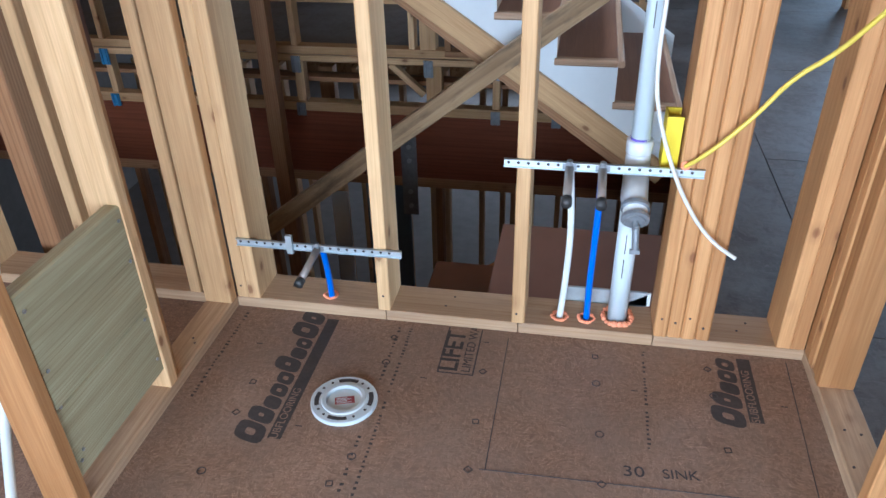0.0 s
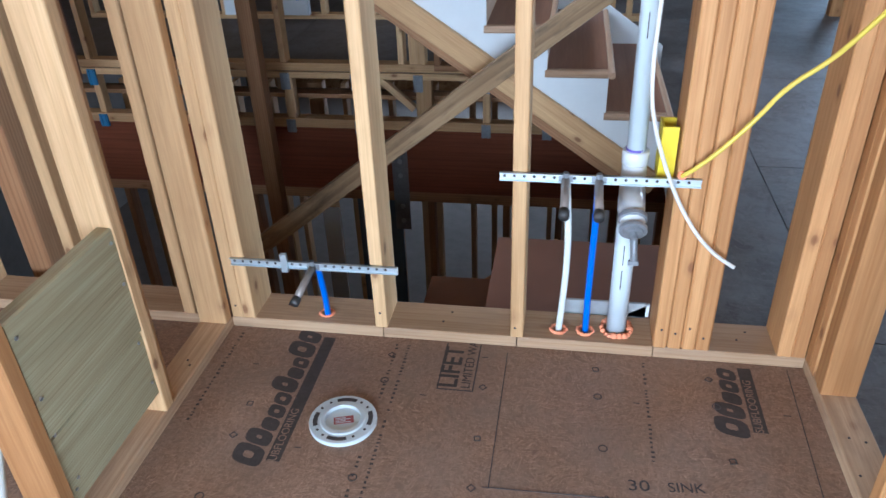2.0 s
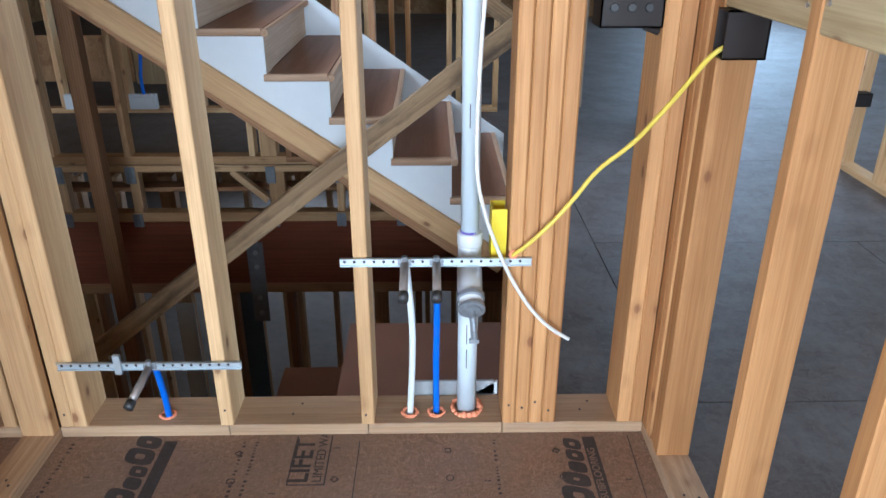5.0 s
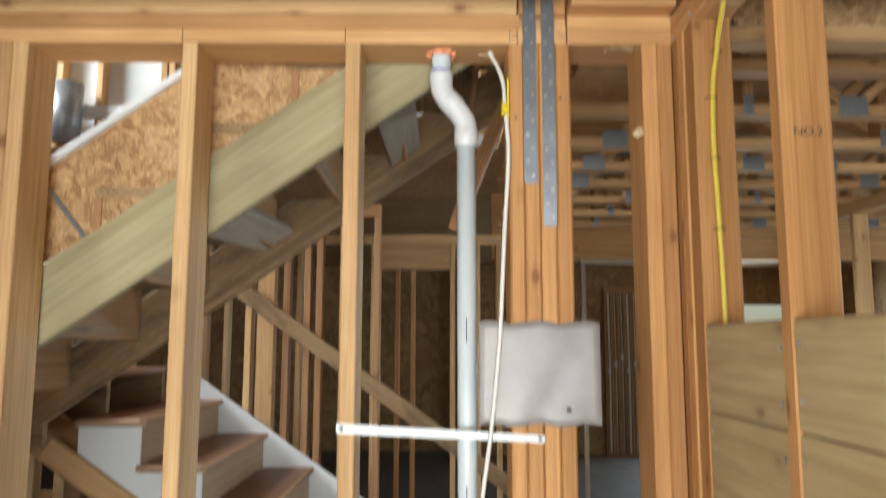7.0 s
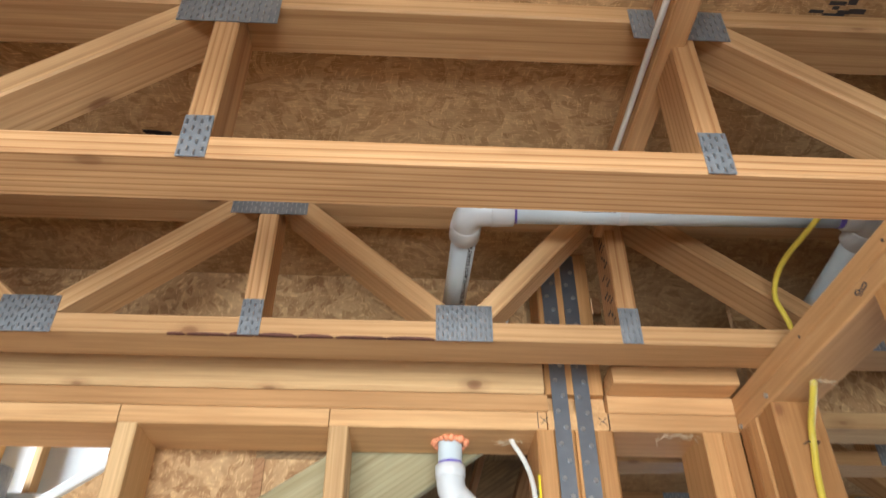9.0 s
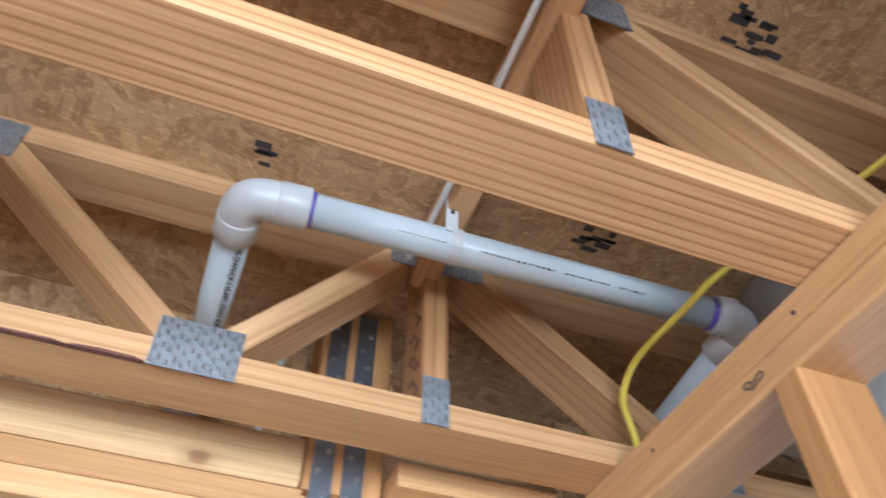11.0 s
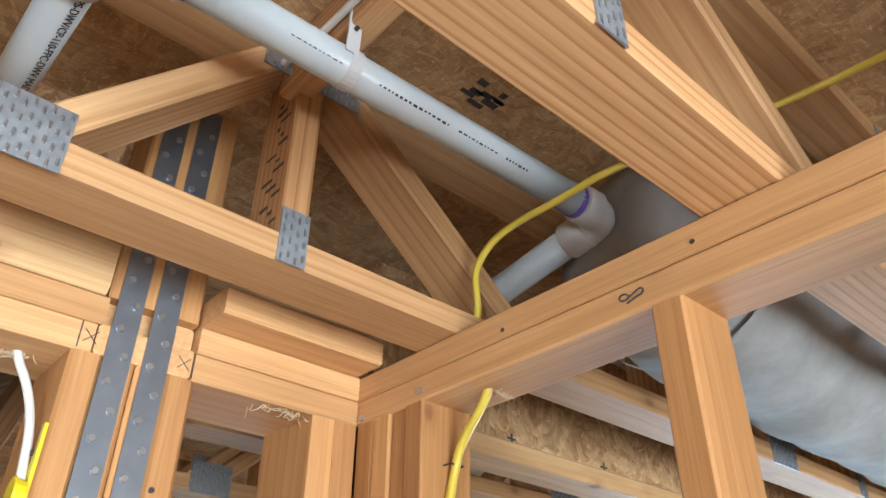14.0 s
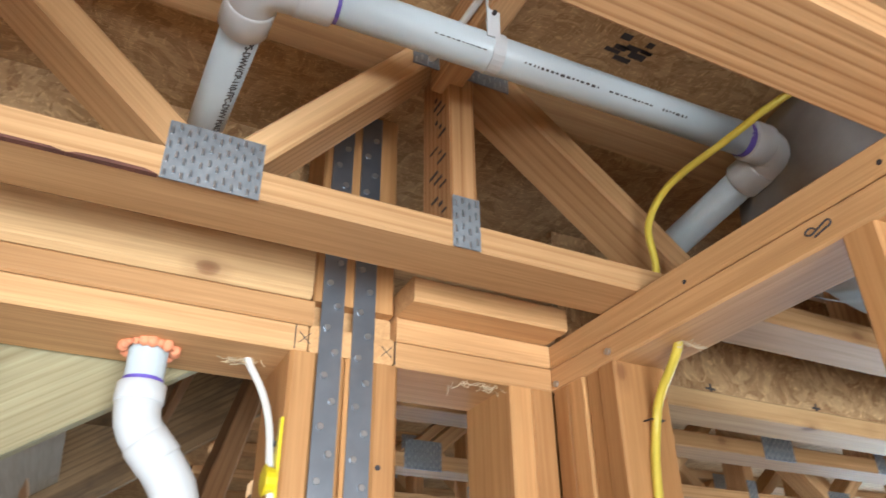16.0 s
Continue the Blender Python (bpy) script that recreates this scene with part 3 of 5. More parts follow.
for x in (1.42, 1.66, 1.95):
    part("pencil_mark", join(boxes(((x - 0.012, 0.0985, 2.49), (x + 0.012, 0.0998, 2.494))), boxes(((x - 0.002, 0.098, 2.482), (x + 0.002, 0.0996, 2.502)))), INK, joist)
blocking = slant_board("strongback", (0.945, -1.9, 2.771), (0.945, -0.19, 2.771), 0.038, 0.089, FIR_TRUSS, None, (0, 0, 1),
                       "pale wooden strongback board run across the trusses", "board")

# marks on the lumber
part("pencil_mark", join(tube([(WR - 0.0006, -0.488, 2.412), (WR - 0.0006, -0.482, 2.418), (WR - 0.0006, -0.473, 2.415), (WR - 0.0006, -0.479, 2.408), (WR - 0.0006, -0.491, 2.413),
                               (WR - 0.0006, -0.504, 2.418), (WR - 0.0006, -0.506, 2.410), (WR - 0.0006, -0.494, 2.408), (WR - 0.0006, -0.484, 2.405)], 0.0011, 6, True, 2)), INK, wall_east)
for x, s in ((0.83, -1), (0.947, 1)):
    part("pencil_mark", join(tube([(x - 0.008, -0.0004, 2.402), (x + 0.008, -0.0004, 2.418)], 0.0006, 6), tube([(x - 0.008, -0.0004, 2.418), (x + 0.008, -0.0004, 2.402)], 0.0006, 6),
                             tube([(x + s * 0.013, -0.0004, 2.393), (x + s * 0.013, -0.0004, 2.427)], 0.0008, 6)), INK, wall_north)
for x, y, z, m in ((WR, -0.14, 2.406, SCREW), (WR, -0.012, 2.40, SCREW), (WR, -0.06, 2.2, DARKMETAL), (WR, -0.57, 2.443, DARKMETAL), (WR, -0.3, 2.44, DARKMETAL)):
    part("screw", tube([(x, y, z), (x - (0.004 if m is SCREW else 0.001), y, z)], 0.005 if m is SCREW else 0.003, 8), m, wall_east)

# ---- steel straps ----
def hold_strap(x0, x1, z0, label):
    t = thing("steel_strap", ((x0 + x1) / 2, -0.002, z0), label, "strap", "tie straps on the posts")
    part("band", boxes(((x0, -0.0035, z0), (x1, -0.0005, DECK - 0.01))), STRAPMETAL, t)
    z, side = z0 + 0.02, 0
    while z < DECK - 0.03:
        x = x0 + (0.3 if side else 0.7) * (x1 - x0)
        part("nail", tube([(x, -0.003, z), (x, -0.0062, z)], [0.0052, 0.0042], 8), SCREW, t)
        z += 0.034
        side = 1 - side
    return t


hold_strap(0.849, 0.881, 2.035, "galvanised steel tie strap nailed up a post")
hold_strap(0.895, 0.927, 1.93, "longer galvanised steel tie strap nailed up a post")


def bracket(x0, x1, z, label, extra=()):
    """A thin punched strip nailed across two studs."""
    t = thing("pipe_bracket", ((x0 + x1) / 2, -0.002, z), label, "bracket")
    h = 0.011
    part("strip", boxes(((x0, -0.0035, z - h), (x1, -0.0008, z + h)), ((x0, -0.012, z + h - 0.0012), (x1, -0.0008, z + h)), ((x0, -0.012, z - h), (x1, -0.0008, z - h + 0.0012))), GALV_BRIGHT, t)
    n = int((x1 - x0) / 0.0254)
    for i in range(n):
        x = x0 + 0.012 + i * 0.0254
        part("punched_hole", tube([(x, -0.0034, z), (x, -0.0042, z)], 0.0042, 8), DARKMETAL, t)
    return t


strap_a = bracket(-0.422, 0.084, 0.247, "galvanised punched pipe bracket across the toilet bay")
part("tab", boxes(((-0.262, -0.016, 0.225), (-0.243, -0.0045, 0.285))), GALV_BRIGHT, strap_a)
strap_b = bracket(0.373, 0.872, 0.559, "galvanised punched pipe bracket across the sink bay")
strap_c = thing("pipe_bracket", (0.645, -0.002, 1.44), "white flat bracket strip across the vent pipe bay", "bracket")
part("strip", prism([(0.402, 1.461), (0.402, 1.439), (0.89, 1.418), (0.89, 1.434)], 1, -0.0035, -0.0006), PVC, strap_c)
for x, z in ((0.414, 1.45), (0.878, 1.427)):
    part("screw", tube([(x, -0.003, z), (x, -0.006, z)], 0.005, 8), DARKMETAL, strap_c)

# ---- water and waste pipes ----
def foam(x, y, r):
    bm = bmesh.new()
    n = 18
    for k in range(n):
        a = 2 * math.pi * k / n
        bmesh.ops.create_icosphere(bm, subdivisions=1, radius=0.27 * r * random.uniform(0.6, 1.25),
                                   matrix=Matrix.Translation((x + r * math.cos(a) * random.uniform(0.92, 1.1), y + r * math.sin(a) * random.uniform(0.92, 1.1), PL + 0.003)))
    ob = link_mesh("foam_seal", bm, FOAM, True)
    return tagged(ob, "orange fire-stop foam ring round a pipe in the plate", "foam", "foam seals")


for x, y, r in ((0.545, 0.05, 0.021), (0.623, 0.052, 0.021), (0.712, 0.072, 0.042), (-0.166, 0.05, 0.02)):
    foam(x, y, r)


def supply(name, pts, mat, stub, label):
    t = thing(name, (pts[0][0], pts[0][1], PL), label, "water pipe")
    part("pipe", tube(pts, 0.0095, 14, True, 2), mat, t, smooth=True)
    a, b = Vector(stub[0]), Vector(stub[1])
    part("stub", tube([a, b], 0.011, 14), COPPER, t, "grey metal stub-out", True)
    part("cap", tube([b - (b - a) * 0.02, b + (b - a).normalized() * 0.02], 0.0135, 14), RUBBER, t, "black cap", True)
    part("clip", join(tube([a + Vector((0, 0, -0.008)), a + Vector((0, 0, 0.022))], 0.008, 8), boxes(((a.x - 0.018, -0.007, a.z - 0.008), (a.x + 0.018, -0.0035, a.z + 0.01)))), GALV, t)
    return t


supply("supply_pipe", [(0.545, 0.05, PL), (0.555, 0.04, 0.2), (0.558, 0.03, 0.36), (0.546, 0.012, 0.52), (0.543, 0.008, 0.55)], WHITEPEX,
       ((0.541, -0.012, 0.556), (0.541, -0.12, 0.524)), "white plastic hot supply pipe with a capped stub")
supply("supply_pipe", [(0.623, 0.052, PL), (0.622, 0.045, 0.2), (0.626, 0.025, 0.42), (0.624, 0.01, 0.55)], BLUE,
       ((0.624, -0.012, 0.556), (0.624, -0.12, 0.524)), "blue plastic cold supply pipe with a capped stub")
supply("supply_pipe", [(-0.16, 0.04, PL), (-0.16, 0.035, 0.12), (-0.161, 0.014, 0.225), (-0.161, 0.008, 0.24)], BLUE,
       ((-0.168, -0.012, 0.245), (-0.186, -0.115, 0.205)), "short blue cold supply pipe with a capped stub")

R1, R2 = 0.0242, 0.0282
drain = thing("drain_pipe", (0.712, 0.072, PL), "white plastic sink drain and vent pipe with a test plug", "pipe")
part("lower_pipe", tube([(0.712, 0.072, PL), (0.713, 0.071, 0.44)], R2, 24), PVC, drain, smooth=True)
part("tee", join(sleeve((0.713, 0.071, 0.43), (0.714, 0.07, 0.575), R2 + 0.004, 24), tube([(0.714, 0.06, 0.5), (0.714, 0.0, 0.47), (0.715, -0.06, 0.445)], [R1 + 0.01, R1 + 0.008, R1 + 0.006], 20)), PVC_WARM, drain, "white sanitary tee", True)
part("clamp", join(sleeve((0.7145, -0.02, 0.466), (0.7145, -0.032, 0.46), R1 + 0.0125, 20), sleeve((0.715, -0.052, 0.45), (0.715, -0.062, 0.445), R1 + 0.0115, 20)), GALV, drain, "steel band clamp")
plug = part("test_plug", join(tube([(0.715, -0.058, 0.4455), (0.715, -0.066, 0.442)], [R1 + 0.005, R1 + 0.001], 20), tube([(0.715, -0.066, 0.442), (0.715, -0.088, 0.432)], 0.008, 10)), GALV, drain, "grey steel test plug")
part("wing_handle", join(tube([(0.717, -0.08, 0.44), (0.72, -0.085, 0.40), (0.722, -0.085, 0.375)], 0.009, 10), boxes(((0.708, -0.09, 0.362), (0.734, -0.082, 0.374)))), GALV, plug)
part("collar", sleeve((0.714, 0.07, 0.575), (0.714, 0.07, 0.612), R2 + 0.006, 24), PVC_WARM, drain, smooth=True)
part("primer_line", tube([(0.713, 0.07, 0.612), (0.713, 0.07, 0.618)], R1 + 0.0006, 20), PRIMER, drain, "purple primer line")
part("riser", tube([(0.714, 0.07, 0.6), (0.711, 0.07, 1.4), (0.71, 0.07, 2.16)], R1, 24), PVC, drain, smooth=True)
for z in (0.2, 0.28, 0.9, 1.25, 1.65):
    part("print_line", boxes(((0.7075, 0.07 - R1 - (0.0068 if z < 0.5 else 0.0008), z), (0.7097, 0.07 - R1 + 0.001, z + 0.06))), GREYINK, drain)
part("elbow", join(sleeve((0.71, 0.07, 2.145), (0.71, 0.07, 2.19), R1 + 0.006), tube([(0.71, 0.07, 2.18), (0.708, 0.07, 2.21), (0.69, 0.07, 2.238), (0.672, 0.07, 2.258)], R1 + 0.004, 20, True, 1),
                   sleeve((0.684, 0.07, 2.246), (0.66, 0.07, 2.272), R1 + 0.0055), tube([(0.668, 0.07, 2.264), (0.65, 0.07, 2.286), (0.646, 0.07, 2.31), (0.646, 0.07, 2.33)], R1 + 0.004, 20, True, 1),
                   sleeve((0.646, 0.07, 2.315), (0.646, 0.07, 2.34), R1 + 0.006)), PVC_WARM, drain, "white offset fittings", True)
part("primer_line", tube([(0.646, 0.07, 2.34), (0.646, 0.07, 2.346)], R1 + 0.0006, 20), PRIMER, drain)
part("upper_pipe", tube([(0.646, 0.07, 2.33), (0.646, 0.07, 2.5), (0.647, 0.07, 2.63)], R1, 20), PVC, drain, smooth=True)
bm = bmesh.new()
for k in range(20):
    a = 2 * math.pi * k / 20
    bmesh.ops.create_icosphere(bm, subdivisions=1, radius=0.008 * random.uniform(0.6, 1.2), matrix=Matrix.Translation((0.646 + 0.032 * math.cos(a), 0.07 + 0.032 * math.sin(a), TOP - 0.004)))
tagged(link_mesh("foam_seal", bm, FOAM, True), "orange fire-stop foam ring under the top plate", "foam", "foam seals")

vent = thing("vent_pipe", (0.69, -0.28, 2.679), "white plastic vent pipe hung in the truss space", "pipe")
A, B = Vector((0.73, -0.318, 2.684)), Vector((1.36, -0.338, 2.681))
part("back_elbow", join(tube([(0.647, 0.07, 2.60), (0.648, 0.068, 2.659), (0.65, 0.045, 2.672)], R1 + 0.004, 20, True, 2)), PVC_WARM, vent, smooth=True)
part("back_pipe", tube([(0.65, 0.06, 2.672), (0.658, -0.275, 2.676)], R1, 24), PVC, vent, smooth=True)
part("elbow", join(sleeve((0.657, -0.245, 2.676), (0.658, -0.285, 2.676), R1 + 0.0055), tube([(0.658, -0.275, 2.676), (0.658, -0.3, 2.678), (0.672, -0.315, 2.681), (0.705, -0.317, 2.683)], R1 + 0.004, 20, True, 2),
                   sleeve((0.7, -0.3165, 2.683), (0.743, -0.3185, 2.684), R1 + 0.0055)), PVC_WARM, vent, "white elbow fitting", True)
part("primer_line", tube([(0.743, -0.3185, 2.684), (0.749, -0.319, 2.684)], R1 + 0.0007, 20), PRIMER, vent, "purple primer line")
part("long_pipe", tube([A, B], R1, 28), PVC, vent, smooth=True)
part("primer_line", tube([B - Vector((0.014, -0.0014, 0)), B - Vector((0.004, 0, 0))], R1 + 0.0009, 20), PRIMER, vent)
part("end_elbow", join(sleeve(B - Vector((0.004, 0, 0)), B + Vector((0.03, -0.003, -0.001)), R1 + 0.006), tube([(1.38, -0.34, 2.680), (1.405, -0.338, 2.676), (1.411, -0.318, 2.672), (1.41, -0.3, 2.669)], R1 + 0.004, 20, True, 2),
                       sleeve((1.41, -0.312, 2.671), (1.409, -0.272, 2.665), R1 + 0.006)), PVC_WARM, vent, smooth=True)
part("end_pipe", tube([(1.41, -0.29, 2.668), (1.385, -0.02, 2.6)], R1, 24), PVC, vent, smooth=True)
hs = Vector((0.945, -0.325, 2.683))
part("hanger_strap", join(tube([hs + Vector((-0.008, 0, 0)), hs + Vector((0.008, -0.001, 0))], R1 + 0.0016, 24),
                          prism([(hs.y - 0.026, 2.684), (hs.y - 0.024, 2.684), (hs.y - 0.028, 2.80), (hs.y - 0.032, 2.80)], 0, hs.x - 0.021, hs.x - 0.003)), PVC_WARM, vent, "white perforated hanger strap")
for z in (2.72, 2.742, 2.764):
    part("strap_hole", tube([(hs.x - 0.012, hs.y - 0.0285, z), (hs.x - 0.012, hs.y - 0.033, z)], 0.003, 8), DARKMETAL, vent)
dx = (B - A).normalized()
side = Vector((0, -0.75, -0.66))
def on_pipe(a, d, out, r):
    """A frame on a pipe's skin: x along d, z outward."""
    d, out = Vector(d).normalized(), Vector(out)
    out = (out - d * out.dot(d)).normalized()
    y = out.cross(d)
    return Matrix.Translation(Vector(a) + out * r) @ Matrix((d, y, out)).transposed().to_4x4()


random.seed(11)
for u0, u1, h in ((0.13, 0.2, 0.0015), (0.25, 0.36, 0.0034), (0.375, 0.44, 0.0028), (0.46, 0.5, 0.0035)):
    bm, u = bmesh.new(), 0.0
    while u < u1 - u0:
        l = random.uniform(0.002, 0.006)
        box(bm, (u, -h / 2 * random.uniform(0.4, 1), -0.0004), (u + l, h / 2, 0.0003))
        u += l + 0.003
    part("print_line", bm, GREYINK, vent).matrix_world = on_pipe(A + dx * u0, dx, side, R1)
words("print_text", "PS-DWV/CP-110-FPC-DWV MADE IN", 0.0125, on_pipe((0.6574, -0.245, 2.676), (-0.024, 1, -0.012), (0.3, -0.1, -0.9), R1 + 0.0008), GREYINK, vent)

# ---- toilet flange ----
flange = thing("toilet_flange", (0.0, -0.366, 0), "white plastic toilet flange with a red knock-out label", "flange")
FX, FY = 0.0, -0.366


def ring(r0, r1, z0, z1, n=48, a0=0.0, a1=2 * math.pi):
    bm = bmesh.new()
    full = a1 - a0 > 6.2
    k = n if full else n + 1
    rows = []
    for r, z in ((r0, z0), (r1, z0), (r1, z1 - 0.002), (r1 - 0.002, z1), (r0 + 0.001, z1), (r0, z1 - 0.001)):
        rows.append([bm.verts.new((FX + r * math.cos(a0 + (a1 - a0) * i / n), FY + r * math.sin(a0 + (a1 - a0) * i / n), z)) for i in range(k)])
    for p in range(6):
        u, v = rows[p], rows[(p + 1) % 6]
        for i in range(n if full else n):
            j = (i + 1) % k
            if full or i + 1 < k:
                bm.faces.new((u[i], u[j], v[j], v[i]))
    bmesh.ops.recalc_face_normals(bm, faces=bm.faces)
    return bm


part("rim", ring(0.058, 0.089, 0.0005, 0.012), PVC, flange)
part("inner_ring", ring(0.047, 0.06, 0.0005, 0.016), PVC, flange)
part("knockout", tube([(FX, FY, 0.0005), (FX, FY, 0.006), (FX, FY, 0.008)], [0.047, 0.046, 0.03], 36), PVC, flange, "sunken knock-out disc")
for a0, a1 in ((-0.2, 0.5), (1.3, 2.05), (2.95, 3.65), (4.4, 5.1)):
    part("slot", ring(0.0665, 0.0795, 0.0105, 0.0132, 10, a0, a1), INK, flange)
for a in (0.75, 1.1, 2.3, 2.7, 3.85, 4.2, 5.35, 5.85):
    p = Vector((FX + 0.073 * math.cos(a), FY + 0.073 * math.sin(a), 0.0))
    part("bolt_hole", tube([p + Vector((0, 0, 0.0105)), p + Vector((0, 0, 0.0126))], 0.004, 10), GREYINK, flange)
lab = part("label", boxes(((-0.026, -0.013, 0), (0.026, 0.013, 0.0006))), LABELRED, flange, "dark red label with unreadable print")
lab.matrix_world = pose(FX + 0.002, FY - 0.001, 0.0082, 0, 0, 18)
for i in range(4):
    b = part("print_line", boxes(((-0.022, 0.007 - i * 0.0055, 0.0006), (0.006 + (i % 2) * 0.012, 0.009 - i * 0.0055, 0.001))), PVC, lab)
    b.matrix_world = lab.matrix_world.copy()

# ---- printing and pencil on the bathroom floor ----
prints = thing("floor_print", (0.3, -0.3, 0.0005), "worn black printing and carpenter's marks on the subfloor", "floor marking")
Z0 = 0.0006


def flat(x0, x1, y0, y1, mat=GREYINK, name="printed_bar"):
    return part(name, boxes(((x0, y0, 0.0002), (x1, y1, Z0))), mat, prints)


def brand_strip(xs, y0, y1):
    """A bar with a line of small letters beside a row of heavy slanted shapes."""
    flat(xs, xs + 0.036, y0 + 0.03, y1)
    y, k = y0, 0
    while y < y1 - 0.03:
        l, h = (0.066, 0.052, 0.044, 0.046, 0.046, 0.056, 0.044, 0.042)[k % 8], (0.085, 0.075, 0.05, 0.05, 0.05, 0.08, 0.05, 0.05)[k % 8]
        c, lean = xs - 0.008, 0.25
        rim, hole = [], []
        for i in range(14):
            a = 2 * math.pi * i / 14
            u = math.copysign(abs(math.cos(a)) ** 0.6, math.cos(a))
            v = math.copysign(abs(math.sin(a)) ** 0.6, math.sin(a))
            for ring_pts, f in ((rim, 1.0), (hole, (0.34, 0.22, 0.02, 0.3)[k % 4])):
                px = c - h / 2 + f * u * h / 2
                ring_pts.append((px, y + l / 2 + f * v * l / 2 + lean * (c - px)))
        bm = bmesh.new()
        lo_r, hi_r = [[bm.verts.new((p[0], p[1], z)) for p in rim] for z in (0.0002, Z0)]
        lo_h, hi_h = [[bm.verts.new((p[0], p[1], z)) for p in hole] for z in (0.0002, Z0)]
        for i in range(14):
            j = (i + 1) % 14
            bm.faces.new((hi_r[i], hi_r[j], hi_h[j], hi_h[i]))
            bm.faces.new((lo_r[i], lo_r[j], hi_r[j], hi_r[i]))
            bm.faces.new((hi_h[i], hi_h[j], lo_h[j], lo_h[i]))
        bmesh.ops.recalc_face_normals(bm, faces=bm.faces)
        part("printed_shape", bm, GREYINK, prints)
        y, k = y + l + 0.003, k + 1


brand_strip(-0.157, -0.55, -0.022)
words("print_text", "SUBFLOORING", 0.03, Matrix.Translation((-0.131, -0.535, Z0)) @ pose(0, 0, 0, 0, 0, 90), SUBFLOOR, prints, "pale letters in a black bar")
brand_strip(1.043, -0.3, -0.02)
words("print_text", "SUBFLOORING", 0.03, Matrix.Translation((1.069, -0.27, Z0)) @ pose(0, 0, 0, 0, 0, 90), SUBFLOOR, prints)
for x0, x1, y0, y1 in ((0.22, 0.224, -0.205, -0.004), (0.319, 0.323, -0.205, -0.004), (0.22, 0.323, -0.209, -0.205)):
    flat(x0, x1, y0, y1, INK)
words("print_text", "LIFET", 0.078, Matrix.Translation((0.274, -0.2, Z0)) @ pose(0, 0, 0, 0, 0, 90), GREYINK, prints, "", 1.0, 0.0016)
words("print_text", "LIMITED WA", 0.037, Matrix.Translation((0.311, -0.198, Z0)) @ pose(0, 0, 0, 0, 0, 90), GREYINK, prints)
words("pencil_text", "30", 0.045, Matrix.Translation((0.722, -0.497, Z0)) @ pose(0, 0, 0, 0, 0, 4), INK, prints, "hand-written marker", 1.2)
words("pencil_text", "SINK", 0.04, Matrix.Translation((0.815, -0.49, Z0)) @ pose(0, 0, 0, 0, 0, 5), INK, prints, "", 1.0)
for a, b in (((0.402, -0.03), (0.4, -0.535)), ((0.385, -0.533), (1.16, -0.515)), ((1.178, -0.012), (1.155, -0.56))):
    part("pencil_line", tube([(a[0], a[1], 0.0003), (b[0], b[1], 0.0003)], 0.0013, 6), INK, prints)
for i, (x, y) in enumerate(((-0.273, -0.648), (-0.274, -0.33), (0.066, -0.078), (0.07, -0.191), (0.347, -0.187), (0.654, -0.074), (0.658, -0.186), (0.355, -0.38), (0.36, -0.539), (0.668, -0.373), (0.674, -0.531), (0.976, -0.376), (0.073, -0.545), (0.044, -0.634), (0.96, -0.079), (0.965, -0.186), (-0.272, -0.448))):
    sides = 4 if i % 3 else 10
    r = 0.0105
    part("nail_mark", join(*[tube([(x + r * math.cos(2 * math.pi * (k + q) / sides + i * 0.8), y + r * math.sin(2 * math.pi * (k + q) / sides + i * 0.8), 0.0004) for q in (0, 1)], 0.0016, 6) for k in range(sides)]), GREYINK, prints)
random.seed(5)
for x in (-0.415, 0.075, 0.11, 0.79):
    y = -0.03
    while y > (-0.42 if x in (-0.415, 0.79) else -0.75):
        l = random.uniform(0.006, 0.014)
        if random.random() < 0.8 and not (abs(x - FX) < 0.1 and abs(y - FY) < 0.1):
            flat(x - 0.006, x + 0.004 * random.uniform(0, 1), y - l * 0.6, y)
        y -= l + 0.005
for k, (x, y) in enumerate(((-0.33, -0.17), (0.18, -0.24), (-0.1, -0.47), (0.75, -0.2), (1.13, -0.2), (0.33, -0.06))):
    flat(x, x + 0.018, y, y + 0.003, INK, "tick_mark")

# ---- electrical boxes and cables ----
def cable(name, pts, mat, r, label, steps=2):
    return tagged(link_mesh(name, tube(pts, r, 10, True, steps), mat, True), label, "cable")


def device_box(lo, hi, open_axis, label, knocks):
    """A hollow plastic box, open on one side, with round knock-outs."""
    t = thing("electrical_box", [(a + b) / 2 for a, b in zip(lo, hi)], label, "electrical box")
    w = 0.004
    walls = []
    for ax in range(3):
        for end in (0, 1):
            if (ax, end) == open_axis:
                continue
            l, h = list(lo), list(hi)
            if end:
                l[ax] = h[ax] - w
            else:
                h[ax] = l[ax] + w
            walls.append((l, h))
    part("shell", boxes(*walls), BOXBLACK, t)
    for p, q in knocks:
        part("knockout", tube([p, q], [0.011, 0.009], 14), RUBBER, t)
    return t


device_box((WR - 0.012, -0.208, 1.11), (1.3, -0.149, 1.208), (0, 0), "dark brown plastic outlet box nailed to the corner stud", [])
wide = device_box((1.0, 0.006, 1.145), (1.145, 0.09, 1.238), (1, 1), "dark brown plastic switch box on the end stud", [((x, 0.007, 1.19), (x, 0.002, 1.19)) for x in (1.03, 1.07, 1.11)])
part("nail_lug", tube([(1.11, 0.03, 1.24), (1.144, 0.03, 1.252)], 0.011, 10), BOXBLACK, wide)
part("nail_lug", tube([(1.11, 0.03, 1.145), (1.144, 0.03, 1.133)], 0.009, 10), BOXBLACK, wide)
device_box((3.01, 2.36, 0.385), (3.10, 2.438, 0.46), (0, 0), "small black plastic box on a far stud", [])

